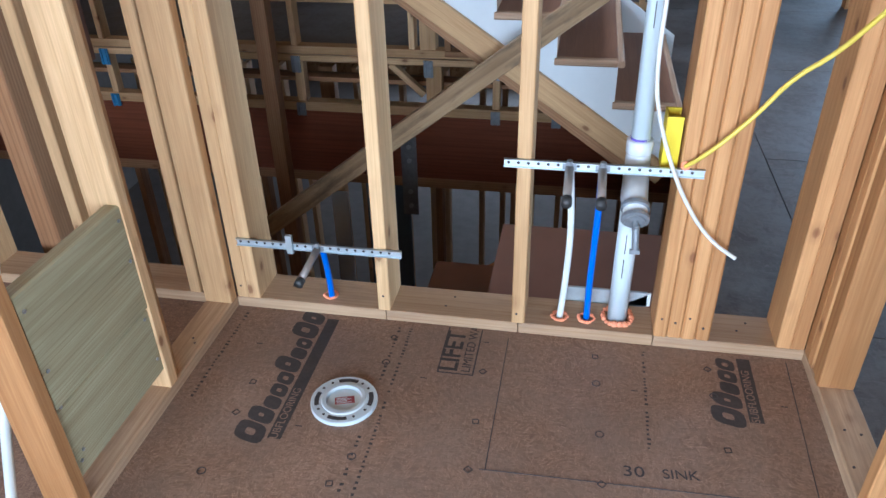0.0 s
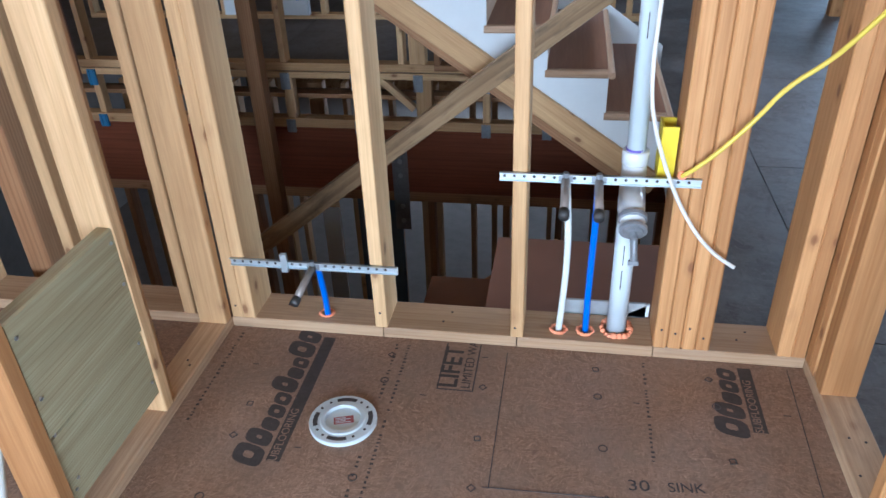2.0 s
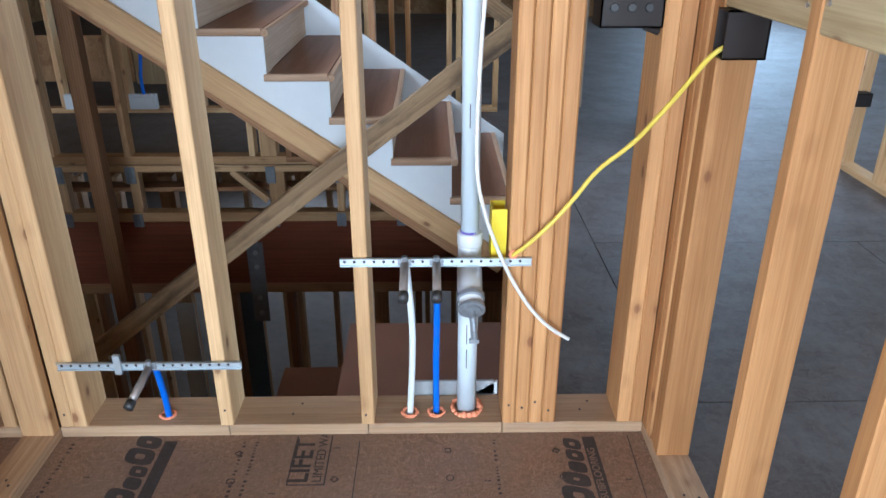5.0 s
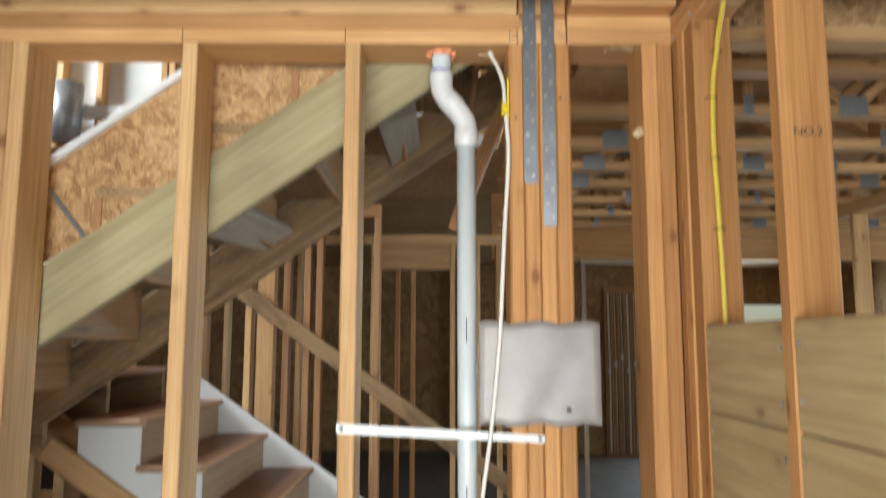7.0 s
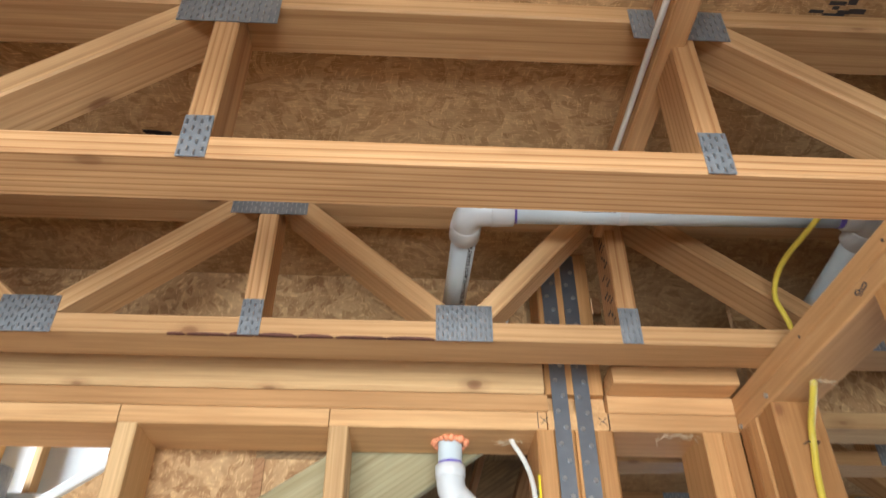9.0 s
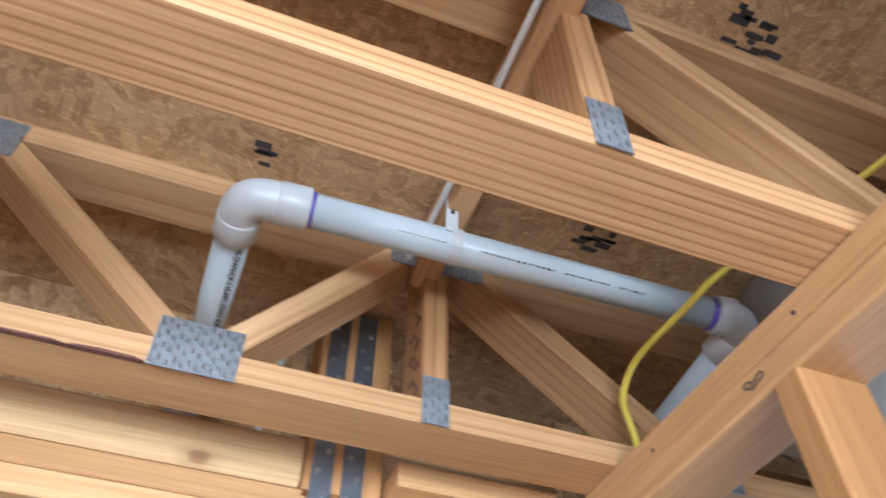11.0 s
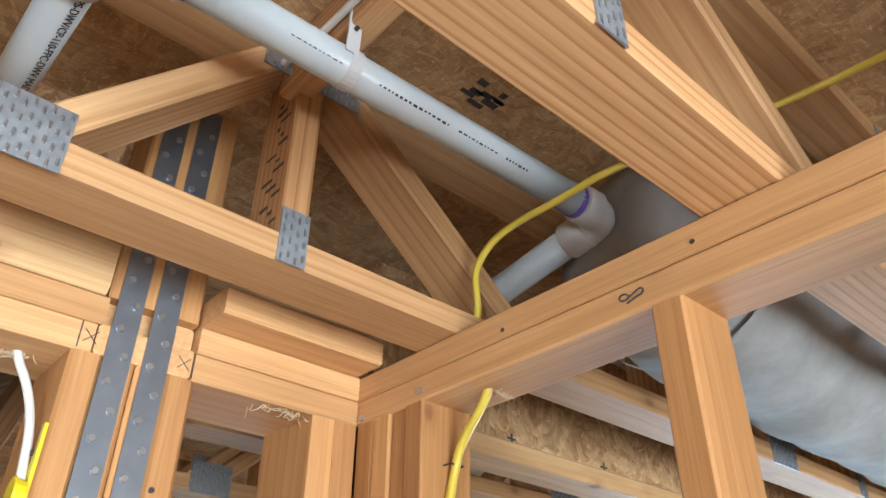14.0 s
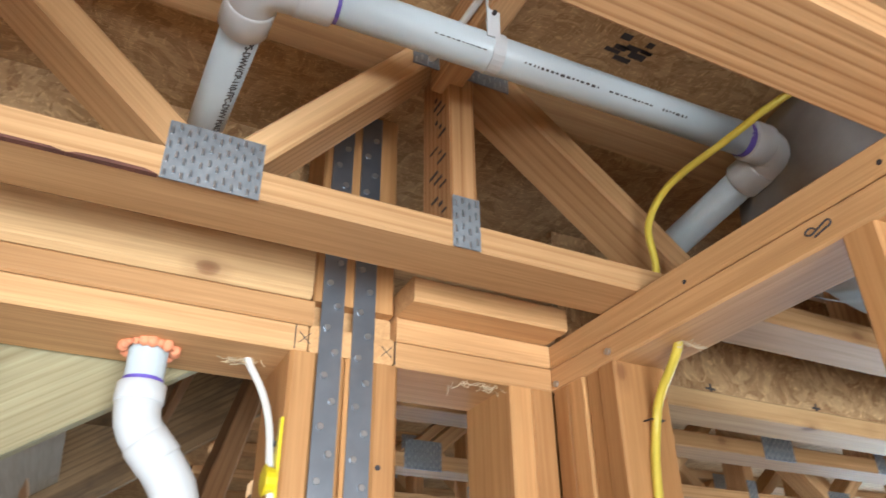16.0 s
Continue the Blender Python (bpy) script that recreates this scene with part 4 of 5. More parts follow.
cable("yellow_cable", [(0.822, -0.006, 0.577), (0.85, -0.022, 0.606), (0.905, -0.03, 0.666), (0.964, -0.035, 0.742), (1.011, -0.045, 0.822), (1.084, -0.065, 0.888), (1.13, -0.095, 0.965), (1.165, -0.125, 1.03), (1.2, -0.168, 1.115), (1.24, -0.178, 1.14)], YELLOW, 0.0058,
      "yellow sheathed cable looping from the post to the box")
cable("yellow_cable", [(1.262, -0.237, 2.4), (1.263, -0.225, 2.378), (1.27, -0.17, 2.335), (1.272, -0.156, 2.3), (1.262, -0.154, 2.25), (1.256, -0.153, 2.1), (1.262, -0.153, 1.95), (1.266, -0.153, 1.7), (1.268, -0.154, 1.5)], YELLOW, 0.0062,
      "yellow sheathed cable stapled down a stud")
for x, z in ((1.272, 2.31), (1.257, 2.2), (1.257, 2.06), (1.262, 1.9)):
    tagged(link_mesh("cable_staple", tube([(x - 0.012, -0.148, z), (x - 0.011, -0.162, z), (x + 0.011, -0.162, z), (x + 0.012, -0.148, z)], 0.0012, 6), DARKMETAL), "small black cable staple", "staple", "cable staples")
cable("yellow_cable", [(1.275, -0.17, 2.46), (1.27, -0.211, 2.509), (1.25, -0.225, 2.543), (1.235, -0.24, 2.559), (1.233, -0.27, 2.585), (1.238, -0.31, 2.601), (1.26, -0.385, 2.617), (1.274, -0.46, 2.634), (1.44, -0.62, 2.73), (1.47, -0.85, 2.74), (1.5, -1.4, 2.75)], YELLOW, 0.0052,
      "yellow sheathed cable bending up over the top plate", 2)
cable("white_cable", [(0.765, 0.06, 2.43), (0.768, 0.058, 2.39), (0.79, 0.045, 2.35), (0.803, 0.03, 2.3), (0.804, 0.012, 2.24), (0.806, 0.0, 2.2), (0.812, -0.008, 2.1), (0.8, -0.012, 1.95), (0.79, -0.014, 1.75), (0.785, -0.014, 1.65), (0.765, -0.012, 1.45), (0.734, -0.022, 1.25),
                      (0.722, -0.025, 1.0), (0.721, -0.03, 0.8), (0.745, -0.032, 0.7), (0.77, -0.032, 0.63), (0.801, -0.032, 0.555), (0.835, -0.032, 0.49), (0.88, -0.032, 0.421), (0.93, -0.032, 0.37), (0.98, -0.032, 0.338)], WCABLE, 0.0052,
      "white cable hanging down from the top plate beside the post")
cable("white_cable", [(0.915, -1.7, 2.7), (0.915, -0.9, 2.735), (0.918, -0.5, 2.745), (0.92, -0.25, 2.75), (0.9, -0.14, 2.77), (0.84, -0.06, 2.77), (0.78, 0.03, 2.74), (0.768, 0.088, 2.6), (0.765, 0.07, 2.5), (0.765, 0.06, 2.47)], WCABLE, 0.0052,
      "white cable run along the strongback")
cable("white_cable", [(-0.58, -0.91, 0.0), (-0.58, -0.864, 0.13), (-0.58, -0.8, 0.304), (-0.58, -0.735, 0.46), (-0.57, -0.66, 0.7), (-0.56, -0.6, 1.0)], WHITEPEX, 0.011, "white cable hanging beside the wall")
guard = thing("nail_guard", (0.80, 0.0, 2.25), "yellow plastic cable clip screwed to the post", "cable clip")
part("plate", prism([(-0.001, 2.2), (0.024, 2.2), (0.03, 2.235), (0.012, 2.262), (0.008, 2.3), (-0.001, 2.3)], 0, 0.809, 0.8128), YPLASTIC, guard)
part("clip", join(tube([(0.808, 0.002, 2.222), (0.795, 0.002, 2.222)], [0.015, 0.017], 14), tube([(0.797, 0.002, 2.222), (0.796, 0.002, 2.222)], 0.019, 14)), YPLASTIC, guard)
for z in (2.215, 2.27):
    part("screw", tube([(0.8095, 0.014, z), (0.807, 0.014, z)], 0.004, 8), DARKMETAL, guard)
tagged(link_mesh("cable_guard", boxes(((0.768, 0.03, 0.548), (0.808, 0.036, 0.69)), ((0.768, 0.036, 0.548), (0.773, 0.1, 0.69)), ((0.773, 0.094, 0.548), (0.808, 0.1, 0.69))), YPLASTIC), "bright yellow plastic box on the post's side", "cable guard")
tagged(link_mesh("copper_tail", tube([(0.822, 0.002, 0.575), (0.824, -0.008, 0.579)], 0.012, 8), FOAM), "orange sealed hole where the cable leaves the post", "seal")
random.seed(9)
for c, n, s in (((0.765, 0.06, TOP - 0.001), 26, 0.022), ((1.266, -0.237, TOP - 0.001), 14, 0.016), ((1.1, 0.02, TOP - 0.001), 30, 0.04)):
    bms = []
    for _ in range(n):
        p = Vector((c[0] + random.uniform(-s, s), c[1] + random.uniform(-s * 0.4, s * 0.4), c[2]))
        q = p + Vector((random.uniform(-0.02, 0.02), random.uniform(-0.02, 0.012), -random.uniform(0.002, 0.012)))
        bms.append(tube([p, (p + q) / 2 + Vector((0, 0, -0.003)), q], 0.0006, 4))
    tagged(link_mesh("drill_splinters", join(*bms), FUZZ), "pale wood splinters hanging round a drilled hole", "splinters", kind="stuff")

random.seed(13)
bm = bmesh.new()
bmesh.ops.create_icosphere(bm, subdivisions=2, radius=0.015)
for v in bm.verts:
    v.co = Vector((v.co.x * 1.1, v.co.y * 0.6, v.co.z * 0.8)) * random.uniform(0.45, 1.3)
scrap = tagged(link_mesh("paper_scrap", bm, FUZZ), "crumpled pale paper scrap caught on the door stud", "scrap")
scrap.matrix_world = Matrix.Translation((1.138, 0.015, 2.168))
sleeve_sheet = thing("document_sleeve", (0.88, -0.008, 1.46), "clear plastic document sleeve with a paper stapled to the posts", "document sleeve")
bm = bmesh.new()
nx, nz = 16, 14
grid = [[bm.verts.new((0.736 + 0.287 * i / nx, -0.005 - 0.0035 * abs(math.sin(i * 0.45 + j * 0.2)) * (j / nz) - 0.0006 * random.random(), 1.698 - 0.24 * j / nz + 0.004 * math.sin(i))) for i in range(nx + 1)] for j in range(nz + 1)]
for j in range(nz):
    for i in range(nx):
        bm.faces.new((grid[j][i], grid[j][i + 1], grid[j + 1][i + 1], grid[j + 1][i]))
sh = part("film", bm, FILM, sleeve_sheet, "", True)
so = sh.modifiers.new("thickness", "SOLIDIFY")
so.thickness = 0.0008
part("mark", boxes(((0.94, -0.0175, 1.489), (0.95, -0.0165, 1.5))), INK, sleeve_sheet)

duct = thing("flex_duct", (1.9, -0.37, 2.6), "silver wrapped flexible duct in the truss bay", "duct")
pts = [(1.425, -0.39, 2.615), (1.445, -0.39, 2.615), (1.6, -0.385, 2.613), (2.1, -0.37, 2.61), (2.6, -0.37, 2.61), (4.5, -0.37, 2.61)]
fine = []
for p, q in zip(pts, pts[1:]):
    n = max(1, int((Vector(q) - Vector(p)).length / 0.05))
    fine += [Vector(p).lerp(Vector(q), k / n) for k in range(n)]
fine.append(Vector(pts[-1]))
dbm = tube(fine, [0.12 if k == 0 else 0.162 + 0.004 * math.sin(k * 1.9) for k in range(len(fine))], 28)
for v in dbm.verts:
    v.co += Vector((0, 0, 1)) * 0.012 * noise.noise(v.co * 7) + Vector((0, 0.012 * noise.noise(v.co * 11), 0))
part("jacket", dbm, DUCT, duct, "", True)
part("draw_band", tube([(1.5, -0.387, 2.614), (1.518, -0.386, 2.6135)], 0.167, 28, False), DUCT, duct, "drawn band near the duct's end", True)
hood = thing("metal_hood", (-0.45, -0.55, 2.6), "bright sheet-metal duct corner under the trusses", "duct")
part("sheet", prism([(-0.62, 2.5), (-0.285, 2.508), (-0.31, 2.53), (-0.62, 2.80)], 1, -0.695, -0.674), GALV_BRIGHT, hood)
part("screw", tube([(-0.292, -0.693, 2.513), (-0.292, -0.699, 2.513)], 0.005, 8), SCREW, hood)

# ---- stairs: lower flight ----
lower = thing("lower_stairs", (0.2, 1.8, 0), "stair flight with brown covered treads and white painted skirts", "stairs")
Y0, Y1, RISE, RUN, X1, Z1 = 1.45, 2.56, 0.1885, 0.265, 0.997, 0.19
NT = 7
for k in range(NT):
    x, z = X1 - RUN * k, Z1 + RISE * k
    box_board("tread", (x - 0.292, Y0 + 0.03, z - 0.024), (x - 0.03, Y1, z), TREAD, lower, ease=0.002)
    box_board("nosing", (x - 0.03, Y0 - 0.02, z - 0.028), (x, Y1, z + 0.0015), NOSING, lower, ease=0.011)
    box_board("return_nosing", (x - 0.3, Y0 - 0.02, z - 0.028), (x - 0.0305, Y0 + 0.0295, z + 0.0015), NOSING, lower, ease=0.011)
    box_board("riser", (x - 0.045, Y0 + 0.012, z - RISE), (x - 0.027, Y1, z - 0.0285), NOSING, lower)
SL = RISE / RUN
STR = 0.562
prof = []
for k in range(NT):
    x, z = X1 - RUN * k - 0.027, Z1 + RISE * k - 0.0285
    prof += [(x, z - RISE + 0.0285), (x, z)]
xl = X1 - RUN * (NT - 1) - 0.292
prof += [(xl, prof[-1][1]), (xl, STR - 0.69 * xl), (0.86, STR - 0.69 * 0.86), (X1 - 0.027, -0.10)]
part("skirt", prism(prof, 1, Y0, Y0 + 0.012), PAINT, lower, "white painted skirt board")
part("wall_skirt", prism([(X1 + 0.05, 0.0), (X1 + 0.05, 0.18), (xl, 0.18 + SL * (X1 + 0.05 - xl)), (xl, SL * (X1 - xl) - 0.1)], 1, Y1 + 0.001, Y1 + 0.016), PAINT, lower, "white painted wall skirt")
slant_board("stringer_board", (0.95, Y0 - 0.022, STR - 0.045 - 0.69 * 0.95), (-1.0, Y0 - 0.022, STR - 0.045 + 0.69), 0.095, 0.038, PALE, lower)
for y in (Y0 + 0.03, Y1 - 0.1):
    slant_board("carriage", (0.9, y + 0.03, -0.13), (-1.1, y + 0.03, -0.13 + SL * 2.0), 0.2, 0.036, SHADEWOOD, lower)
landing = thing("stair_landing", (-1.6, 1.2, 1.484), "framed plywood landing between the two flights", "landing")
box_board("deck", (-2.3, 0.16, 1.484), (X1 - RUN * NT - 0.04, Y1, 1.509), TREAD, landing)
for y in (0.2, 0.72, 1.2, 1.75, 2.45):
    box_board("joist", (-2.3, y, 1.24), (X1 - RUN * NT - 0.05, y + 0.038, 1.482), OLD, landing)
for y in (0.2, 1.2, 2.2):
    box_board("post", (-1.3, y, -2.8), (-1.212, y + 0.089, 1.238), SHADEWOOD, landing)

# rail boards of the flights
slant_board("temporary_rail", (1.0, 1.25, 1.012), (-1.1, 1.25, -0.6), 0.089, 0.038, OLD, None, (0, 1, 0), "weathered two-by-four used as a temporary stair rail", "rail")
slant_board("temporary_rail", (1.27, 2.5, 0.69), (-0.8, 2.5, 2.16), 0.089, 0.038, OLD, None, (0, 1, 0), "weathered two-by-four rail along the lower flight", "rail")

# ---- stairs: upper flight overhead ----
upper = thing("upper_stairs", (0, 0.65, 1.9), "rough upper stair flight seen from below", "stairs")
US = 0.69
def us(x, z_at0):
    return z_at0 + US * x
slant_board("stringer", (-0.95, 0.165, us(-0.95, 2.012)), (0.95, 0.165, us(0.95, 2.012)), 0.175, 0.034, TREATED, upper, (0, 1, 0), "greenish treated stringer")
slant_board("stringer", (-0.95, 1.16, us(-0.95, 2.06)), (1.05, 1.16, us(1.05, 2.06)), 0.19, 0.038, OLD, upper)
for k in range(8):
    x = -0.8 + 0.259 * k
    box_board("riser", (x, 0.185, us(x, 2.03)), (x + 0.02, 1.13, us(x, 2.03) + 0.2), SHADEWOOD, upper)
    box_board("tread", (x, 0.185, us(x, 2.03) + 0.2), (x + 0.28, 1.13, us(x, 2.03) + 0.225), OLD, upper)
for x in (0.0, 0.5):
    slant_board("block", (x, 0.185, us(x, 2.0)), (x, 1.138, us(x, 2.06)), 0.038, 0.14, WEATHERED, upper, (0.82, 0, 0.57), "grey weathered block")
part("side_panel", prism([(-0.45, us(-0.45, 2.1)), (0.62, us(0.62, 2.1)), (0.62, 2.9), (0.72, 2.92), (0.02, 2.43), (-0.45, 2.10)], 1, 0.19, 0.202), OSB, upper, "strand-board side panel")
slant_board("cap_trim", (-0.46, 0.2, 2.09), (0.1, 0.2, 2.5), 0.02, 0.05, PAINT, upper, (0, 1, 0))
slant_board("steel_tie", (-0.4, 0.183, 2.05), (-0.28, 0.183, 1.9), 0.012, 0.003, STRAPMETAL, upper)
slant_board("trimmer", (0.7, 0.2, 2.0), (0.98, 0.9, 2.75), 0.038, 0.14, SHADEWOOD, upper, (0, 1, 0))

# ---- stairs down to the basement ----
down = thing("basement_stairs", (0, 0.7, -1), "dark basement flight with brown covered treads", "stairs")
for k in range(1, 13):
    x, z = 0.31 - 0.259 * k, -0.19 * k
    box_board("tread", (x, 0.16, z - 0.03), (x + 0.285, 0.64, z), BROWNPLY, down)
    box_board("riser", (x + 0.262, 0.16, z + 0.001), (x + 0.28, 0.64, z + 0.158), BROWNPLY, down)
slant_board("stringer", (0.6, 0.663, -0.12), (-2.4, 0.663, -0.12 - 0.7336 * 3.0), 0.26, 0.036, SHADEWOOD, down)
slab("cover_panel", (0.31, 0.155, -0.02), (0.945, 0.64, 0.0), BROWNPLY, down)
tagged(link_mesh("metal_flashing", boxes(((0.55, 0.142, -0.12), (0.80, 0.15, 0.085))), GALV_BRIGHT), "pale metal flashing behind the sill plate", "flashing")
tagged(link_mesh("white_offcut", prism([(0.735, 0.038), (0.81, 0.038), (0.81, 0.085)], 1, 0.142, 0.15), PAINT), "white triangular offcut behind the plate", "offcut")

# ---- far floor edge, beam and basement framing ----
edge = thing("floor_edge", (-1, 2.66, -0.2), "open floor framing edge across the stairwell with steel hangers", "floor framing")
for z0, z1, mat in ((-0.022, 0.029, PALE), (-0.07, -0.028, PALE), (-0.40, -0.338, PALE), (-0.255, -0.225, SHADEWOOD)):
    y = 2.62 if z0 != -0.255 else 2.78
    box_board("chord", (-4.8, y, z0), (0.93, y + 0.085, z1), mat, edge)
for x, w in ((-3.4, 0.045), (-2.6, 0.045), (-2.1, 0.045), (-1.70, 0.05), (-1.26, 0.06), (-0.80, 0.045), (-0.40, 0.1), (0.02, 0.045), (0.4, 0.045)):
    box_board("strut", (x, 2.63, -0.337), (x + w, 2.70, -0.071), PALE, edge)
    for z0, z1 in ((-0.14, -0.035), (-0.43, -0.345)):
        part("hanger", boxes(((x - 0.008, 2.607, z0), (x + 0.05, 2.618, z1)), ((x + 0.002, 2.6, z0), (x + 0.01, 2.607, z1)), ((x + 0.034, 2.6, z0), (x + 0.042, 2.607, z1))), BLUEWRAP if x < -2 else GALV, edge)
slant_board("brace", (-0.63, 2.67, -0.08), (-0.42, 2.67, -0.27), 0.04, 0.05, PALE, edge)
for y in (3.1, 3.6, 4.1):
    for z in (-0.14, -0.36):
        box_board("inner_chord", (-4.8, y, z), (0.9, y + 0.08, z + 0.038), OLD, edge)
    for x in (-2.2, -1.5, -0.9, -0.2):
        box_board("inner_strut", (x, y, -0.321), (x + 0.05, y + 0.08, -0.141), OLD, edge)
beam = thing("laminated_beam", (-1, 2.7, -0.65), "dark red-brown laminated beam across the stairwell", "beam")
box_board("beam_ply", (-4.8, 2.63, -0.845), (1.4, 2.68, -0.405), LVL, beam)
box_board("beam_ply", (-4.8, 2.682, -0.845), (1.4, 2.732, -0.407), LVL, beam)
part("steel_strap", boxes(((-0.585, 2.622, -1.13), (-0.48, 2.6285, -0.55))), GALV, beam, "grey steel strap with bolts")
for z in (-0.62, -0.72, -0.95, -1.06):
    part("bolt", tube([(-0.53, 2.622, z), (-0.53, 2.612, z)], 0.016, 8), SCREW, beam)
edge_wall = thing("stairwell_wall", (-1, 2.65, 0.03), "pale stud wall standing on the stairwell edge", "wall", kind="structure")
for x, w in ((-2.6, 0.038), (-2.15, 0.038), (-1.72, 0.038), (-1.26, 0.038), (-0.81, 0.038), (-0.50, 0.038), (-0.43, 0.1)):
    box_board("stud", (x, 2.622, 0.03), (x + w, 2.711, 2.391), PALE, edge_wall)
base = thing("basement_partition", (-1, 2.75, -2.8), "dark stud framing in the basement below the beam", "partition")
box_board("head", (-4.5, 2.64, -0.92), (1.6, 2.73, -0.847), SHADEWOOD, base)
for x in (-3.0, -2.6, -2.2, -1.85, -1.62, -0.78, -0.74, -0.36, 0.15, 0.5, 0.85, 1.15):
    box_board("stud", (x, 2.64, -2.8), (x + 0.045, 2.73, -0.922), SHADEWOOD, base)
base2 = thing("basement_partition", (-1, 3.8, -2.8), "pale stud framing deeper in the basement", "partition")
for k in range(22):
    x = -3.2 + 0.21 * k + 0.05 * math.sin(k * 2.3)
    box_board("stud", (x, 3.8, -2.8), (x + (0.12 if k % 4 == 0 else 0.04), 3.9, -0.5), PALE, base2)
tagged(slab("blue_panel", (-0.95, 2.95, -2.3), (-0.62, 2.97, -1.05), plain("blue_grey_panel", (0.12, 0.18, 0.24), 0.5), base2), "", "")
slab("white_panel", (-1.25, 3.0, -2.3), (-1.12, 3.02, -1.2), PAINT, base2)

# ---- stud walls beyond ----
def stud_wall(name, label, a, b, along, xs, z0, z1, mat, deep=0.089, plates=True, thick=0.038):
    """Studs at xs along a run; a: fixed coordinate of the near face."""
    w = thing(name, (a, 0, z0) if along == "y" else (0, a, z0), label, "wall", kind="structure")
    for s in xs:
        lo, hi = ((s, a, z0 + 0.038), (s + thick, a + deep, z1)) if along == "x" else ((a, s, z0 + 0.038), (a + deep, s + thick, z1))
        box_board("stud", lo, hi, mat, w)
    if plates:
        p, q = min(xs), max(xs) + thick
        for u, v in ((z0, z0 + 0.037), (z1, z1 + 0.076)):
            box_board("plate", (p, a, u) if along == "x" else (a, p, u), (q, a + deep, v) if along == "x" else (a + deep, q, v), mat, w)
    return w


random.seed(3)
stair_wall = stud_wall("wall_stair", "dense stud wall behind the lower flight", 2.585, 0, "x", [-0.27, -0.15, -0.08, 0.06, 0.12, 0.26], 0, 2.391, SHADEWOOD)
BY = 3.82
back = stud_wall("wall_far_studs", "stud wall with a door opening beyond the stairs", BY, 0, "x", [-3.3, -2.86, -2.36, -2.17, -1.68, -1.36, -1.13, -0.97, -0.65, -0.43, -0.27, -0.1, -0.02, 0.13, 0.73, 0.8, 0.92, 1.08], 0, 2.391, PALE)
box_board("header", (0.17, BY + 0.005, 2.2), (0.728, BY + 0.08, 2.389), PALE, back)
for x in (0.28, 0.41):
    box_board("trimmer", (x, 4.4, 0.0), (x + 0.04, 4.48, 2.3), FIR, back)
slab("half_panel", (-3.3, BY + 0.091, 0.22), (-1.62, BY + 0.11, 0.56), SHEATH, back, "strand-board panel between studs")
slab("half_panel", (-1.61, BY + 0.091, 0.2), (-1.15, BY + 0.11, 0.6), TREATED_PLY, back, "greenish plywood panel between studs")
far_plumb = thing("far_plumbing", (-1.8, BY - 0.03, 0), "white vent and blue supply pipes in the far stud wall", "pipe")
part("white_pipe", tube([(-2.04, BY - 0.02, 0.04), (-2.05, BY - 0.02, 0.3), (-2.06, BY - 0.02, 0.9)], 0.013, 12), PVC, far_plumb)
part("blue_pipe", tube([(-1.51, BY - 0.02, 0.04), (-1.54, BY - 0.03, 0.22), (-1.51, BY - 0.02, 0.45)], 0.013, 10, True, 1), BLUE, far_plumb)
for x in (-2.12, -1.64):
    part("pale_box", boxes(((x, BY - 0.045, 0.04), (x + 0.2, BY - 0.003, 0.15)), ((x + 0.02, BY - 0.05, 0.06), (x + 0.18, BY - 0.0445, 0.13))), PAINT, far_plumb)
hall = stud_wall("wall_hall", "dark stud wall at the end of the hall with cables", 9.3, 0, "x", [3.12 + 0.096 * k for k in range(9)], 0, 2.391, SHADEWOOD)
slab("backing_panel", (1.0, 9.42, 0), (4.1, 9.44, 2.82), SHEATH, hall, "strand-board wall panel")
for k in range(8):
    part("cable_run", tube([(3.18 + 0.096 * k, 9.29, 0.05), (3.185 + 0.096 * k, 9.285, 1.3), (3.18 + 0.096 * k, 9.29, 2.38)], 0.013 if k in (0, 3, 7) else 0.007, 6), WCABLE, hall)
    part("cable_clip", boxes(((3.16 + 0.096 * k, 9.27, 1.2 + 0.1 * (k % 3)), (3.2 + 0.096 * k, 9.284, 1.27 + 0.1 * (k % 3)))), PAINT, hall)
door_wall = thing("wall_doorway", (2, 4.02, 2.3), "stained board header over a white trimmed doorway in the hall", "wall", kind="structure")
for z0, z1 in ((2.3, 2.475), (2.478, 2.655), (2.66, 2.818)):
    box_board("header_board", (1.06, 4.0, z0), (6.0, 4.04, z1), FIR, door_wall)
for lo, hi in (((1.755, 3.975, 2.262), (2.335, 3.998, 2.298)), ((1.755, 3.975, 0.0), (1.79, 3.998, 2.261)), ((2.58, 3.975, 2.262), (3.6, 3.998, 2.285))):
    box_board("door_trim", lo, hi, WEATHERED, door_wall)
box_board("jamb_stud", (2.34, 4.0, 0.0), (2.43, 4.09, 2.299), FIR, door_wall)
far_right = stud_wall("wall_hall_side", "stud wall along the hall's far side", 3.04, 0, "y", [-2.0, -1.2, -0.4, 0.3, 0.95, 1.5, 2.05, 2.44, 3.1], 0, 2.391, PALE)
cross = stud_wall("wall_cross", "stud wall across the side room", 2.6, 0, "x", [3.5, 4.1, 4.7, 5.4], 0, 2.391, SHADEWOOD)
west_room = stud_wall("wall_west_room", "dark stud wall beyond the bathroom", -2.4, 0, "y", [-2.2, -1.8, -1.4, -1.0, -0.6, -0.2], 0, 2.391, SHADEWOOD)
# Dark sheet added for the unlit room, cut short to clear the west lamp.
slab("panel", (-2.45, -1.9, 0), (-2.42, 2.3, 2.82), BROWNPLY, west_room, "added dark brown panel standing in for the unlit side room")
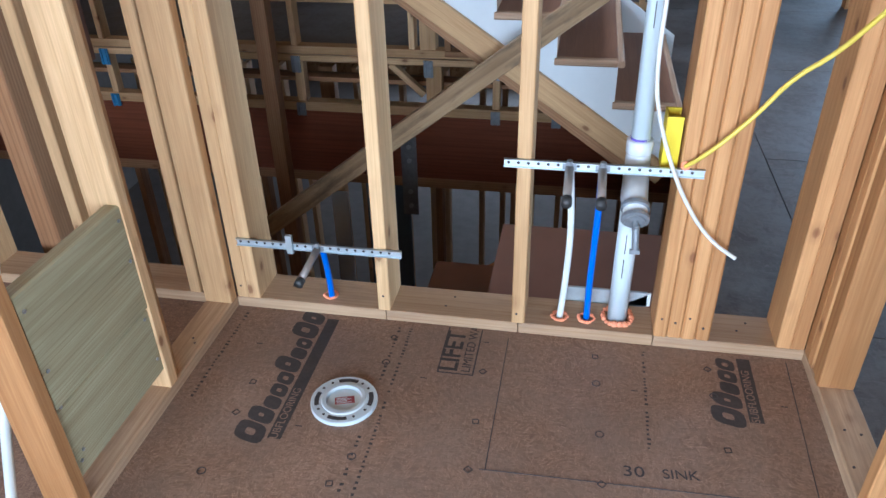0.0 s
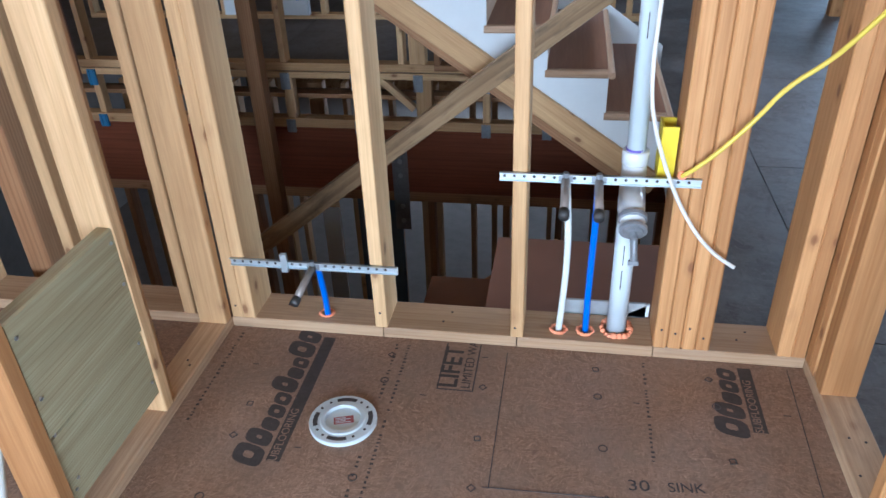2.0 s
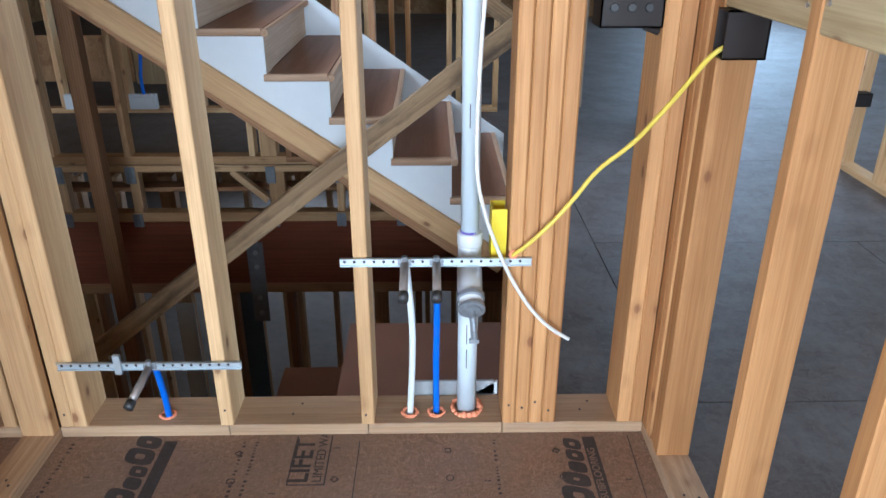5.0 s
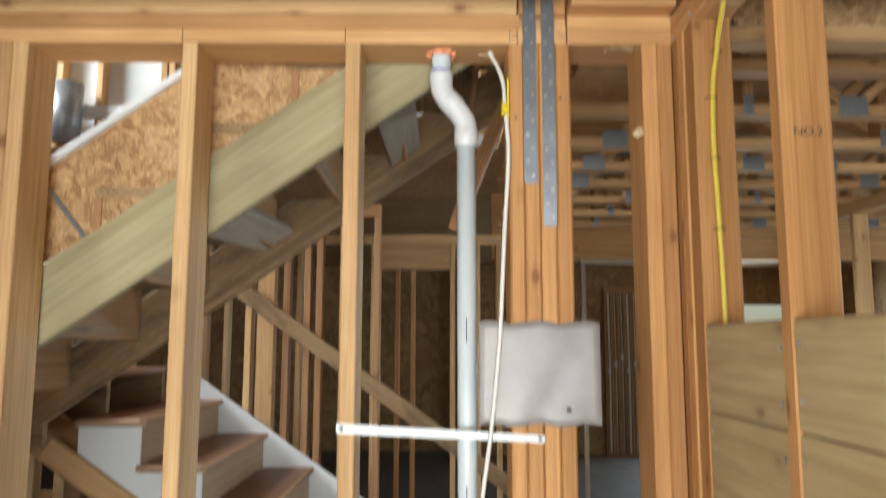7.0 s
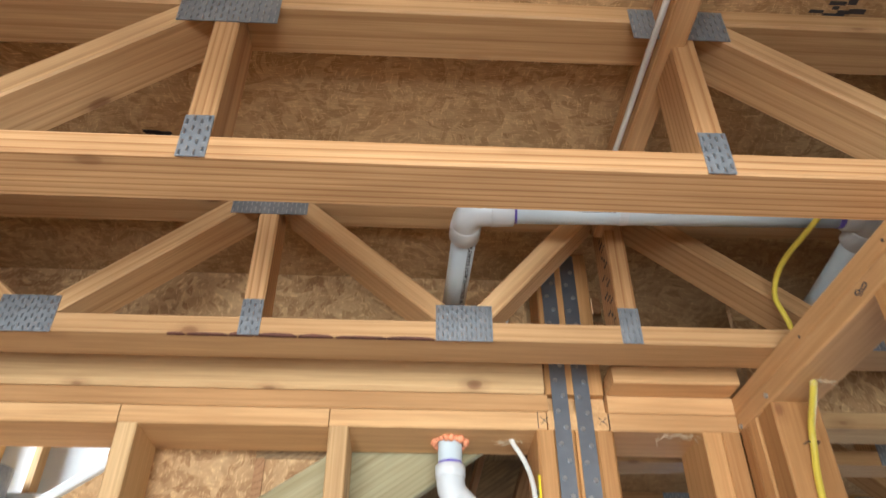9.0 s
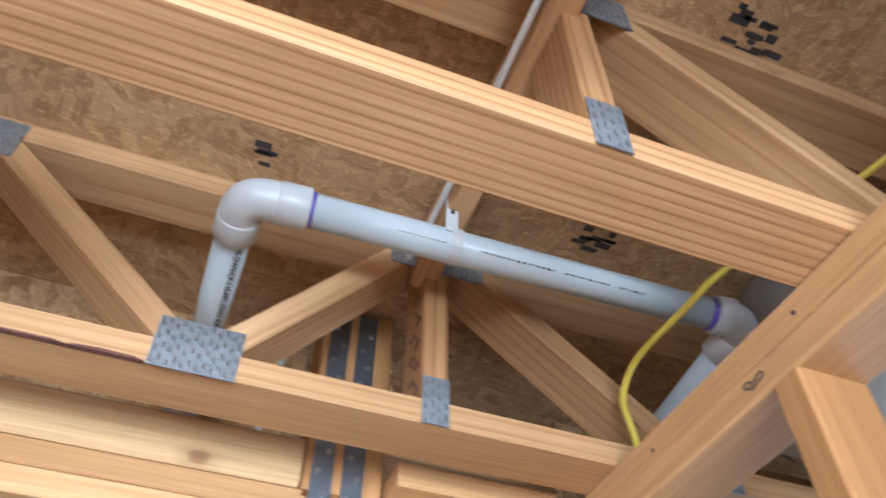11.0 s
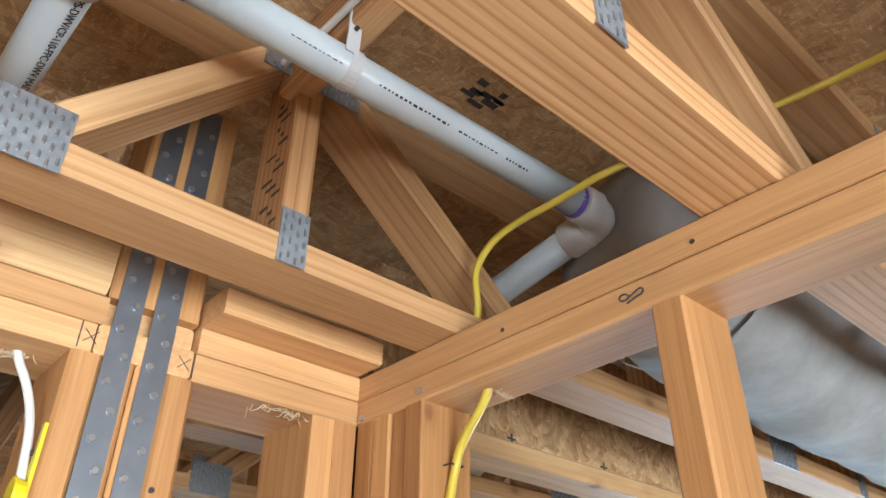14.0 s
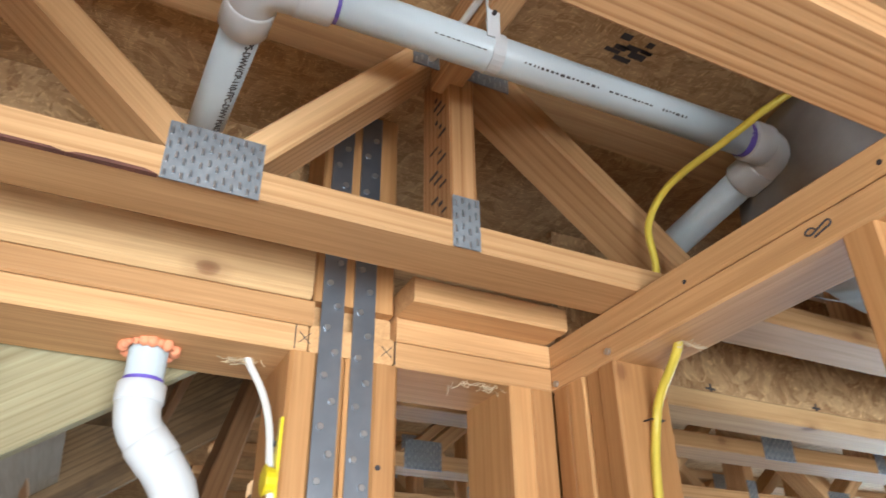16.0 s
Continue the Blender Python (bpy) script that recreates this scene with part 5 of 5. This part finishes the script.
attic = stud_wall("wall_upper", "pale stud wall of the upper storey", 2.7, 0, "x", [-3.0, -2.6, -2.2, -1.9, -1.75, -1.5, -1.1, -1.05, -0.7, -0.3, 0.1, 0.5, 0.9], 2.843, 5.2, PALE)
box_board("rail", (-3, 2.66, 3.02), (1, 2.7, 3.1), PAINT, attic)
box_board("rail", (-3, 2.66, 2.86), (1, 2.7, 2.92), PAINT, attic)
# White backing added so the gaps between studs read as brightly lit.
slab("bright_backing", (-3, 2.8, 2.85), (1, 2.815, 5.2), PAINT, attic, "white panel added behind the studs for the storey's brightness")
barrel = tagged(link_mesh("grey_bucket", tube([(-1.62, 2.58, 2.843), (-1.62, 2.58, 3.2)], [0.09, 0.1], 20), GALV, True), "grey round bucket on the upper floor", "bucket")

# nails in the plates and printing on the deck above
for x, y in ((1.25, -0.3), (1.285, -0.31), (1.24, -0.42), (-0.5, -0.22), (-0.485, -0.24), (1.05, 0.06), (1.08, 0.1), (0.2, 0.05), (0.22, 0.1), (-0.3, 0.08)):
    part("nail", tube([(x, y, PL - 0.001), (x, y, PL + 0.0012)], 0.0036, 8), DARKMETAL, wall_east if x > 1.2 else wall_west if x < -0.46 else wall_north)
for x, z in ((0.018, 0.09), (0.42, 0.07), (0.83, 0.1), (0.868, 0.09), (0.905, 0.11), (0.945, 0.08), (0.83, 2.2), (0.94, 2.25), (-0.44, 0.08)):
    part("nail", tube([(x, 0.001, z), (x, -0.0012, z)], 0.0036, 8), DARKMETAL, wall_north)
deck_print = thing("deck_print", (0.6, -0.25, DECK - 0.001), "black stencilled print on the deck's underside", "stencil print")
random.seed(21)
for x0, y0, x1, y1, n in ((0.03, -0.36, 0.1, -0.28, 12), (0.648, -0.305, 0.66, -0.26, 4), (1.16, -0.335, 1.225, -0.285, 10), (1.17, -0.73, 1.26, -0.67, 14)):
    for k in range(n):
        x, y = random.uniform(x0, x1), random.uniform(y0, y1)
        part("printed_bar", boxes(((x, y, DECK - 0.0008), (x + random.uniform(0.01, 0.03), y + random.uniform(0.005, 0.012), DECK - 0.0002))), INK, deck_print)
part("red_mark", boxes(((0.958, -0.6708, 2.47), (0.962, -0.6695, 2.49))), REDINK, deck_print)

# bark left on the lower edge of the nearest truss chord
random.seed(31)
bark = plain("bark_edge", (0.13, 0.05, 0.035), 0.85, 0, 0.4, 80, 0.6)
x = 0.13
while x < 0.6:
    l = random.uniform(0.03, 0.09)
    h = random.uniform(0.0015, 0.0045)
    part("bark", prism([(x, 2.4672), (x + l, 2.4672), (x + l * 0.85, 2.468 + h), (x + l * 0.4, 2.468 + h * 1.3), (x + l * 0.1, 2.468 + h * 0.7)], 1, -0.2154, -0.208), bark, bpy.data.objects["floor_truss"], "dark bark left on the edge")
    x += l + random.uniform(0.0, 0.012)

# mill stamps on the webs of the nearest truss
random.seed(41)
for k in range(16):
    z = 2.53 + 0.014 * k
    y = -0.2 + 0.012 * (k % 3)
    part("mill_stamp", boxes(((0.9422, y, z), (0.9429, y + random.uniform(0.006, 0.03), z + random.uniform(0.002, 0.006)))), GREYINK, bpy.data.objects["floor_truss"])
words("mill_stamp", "NO.2", 0.022, Matrix.Translation((1.243, -0.5484, 2.0)) @ pose(0, 0, 0, 90, 0, 0), GREYINK, wall_east)
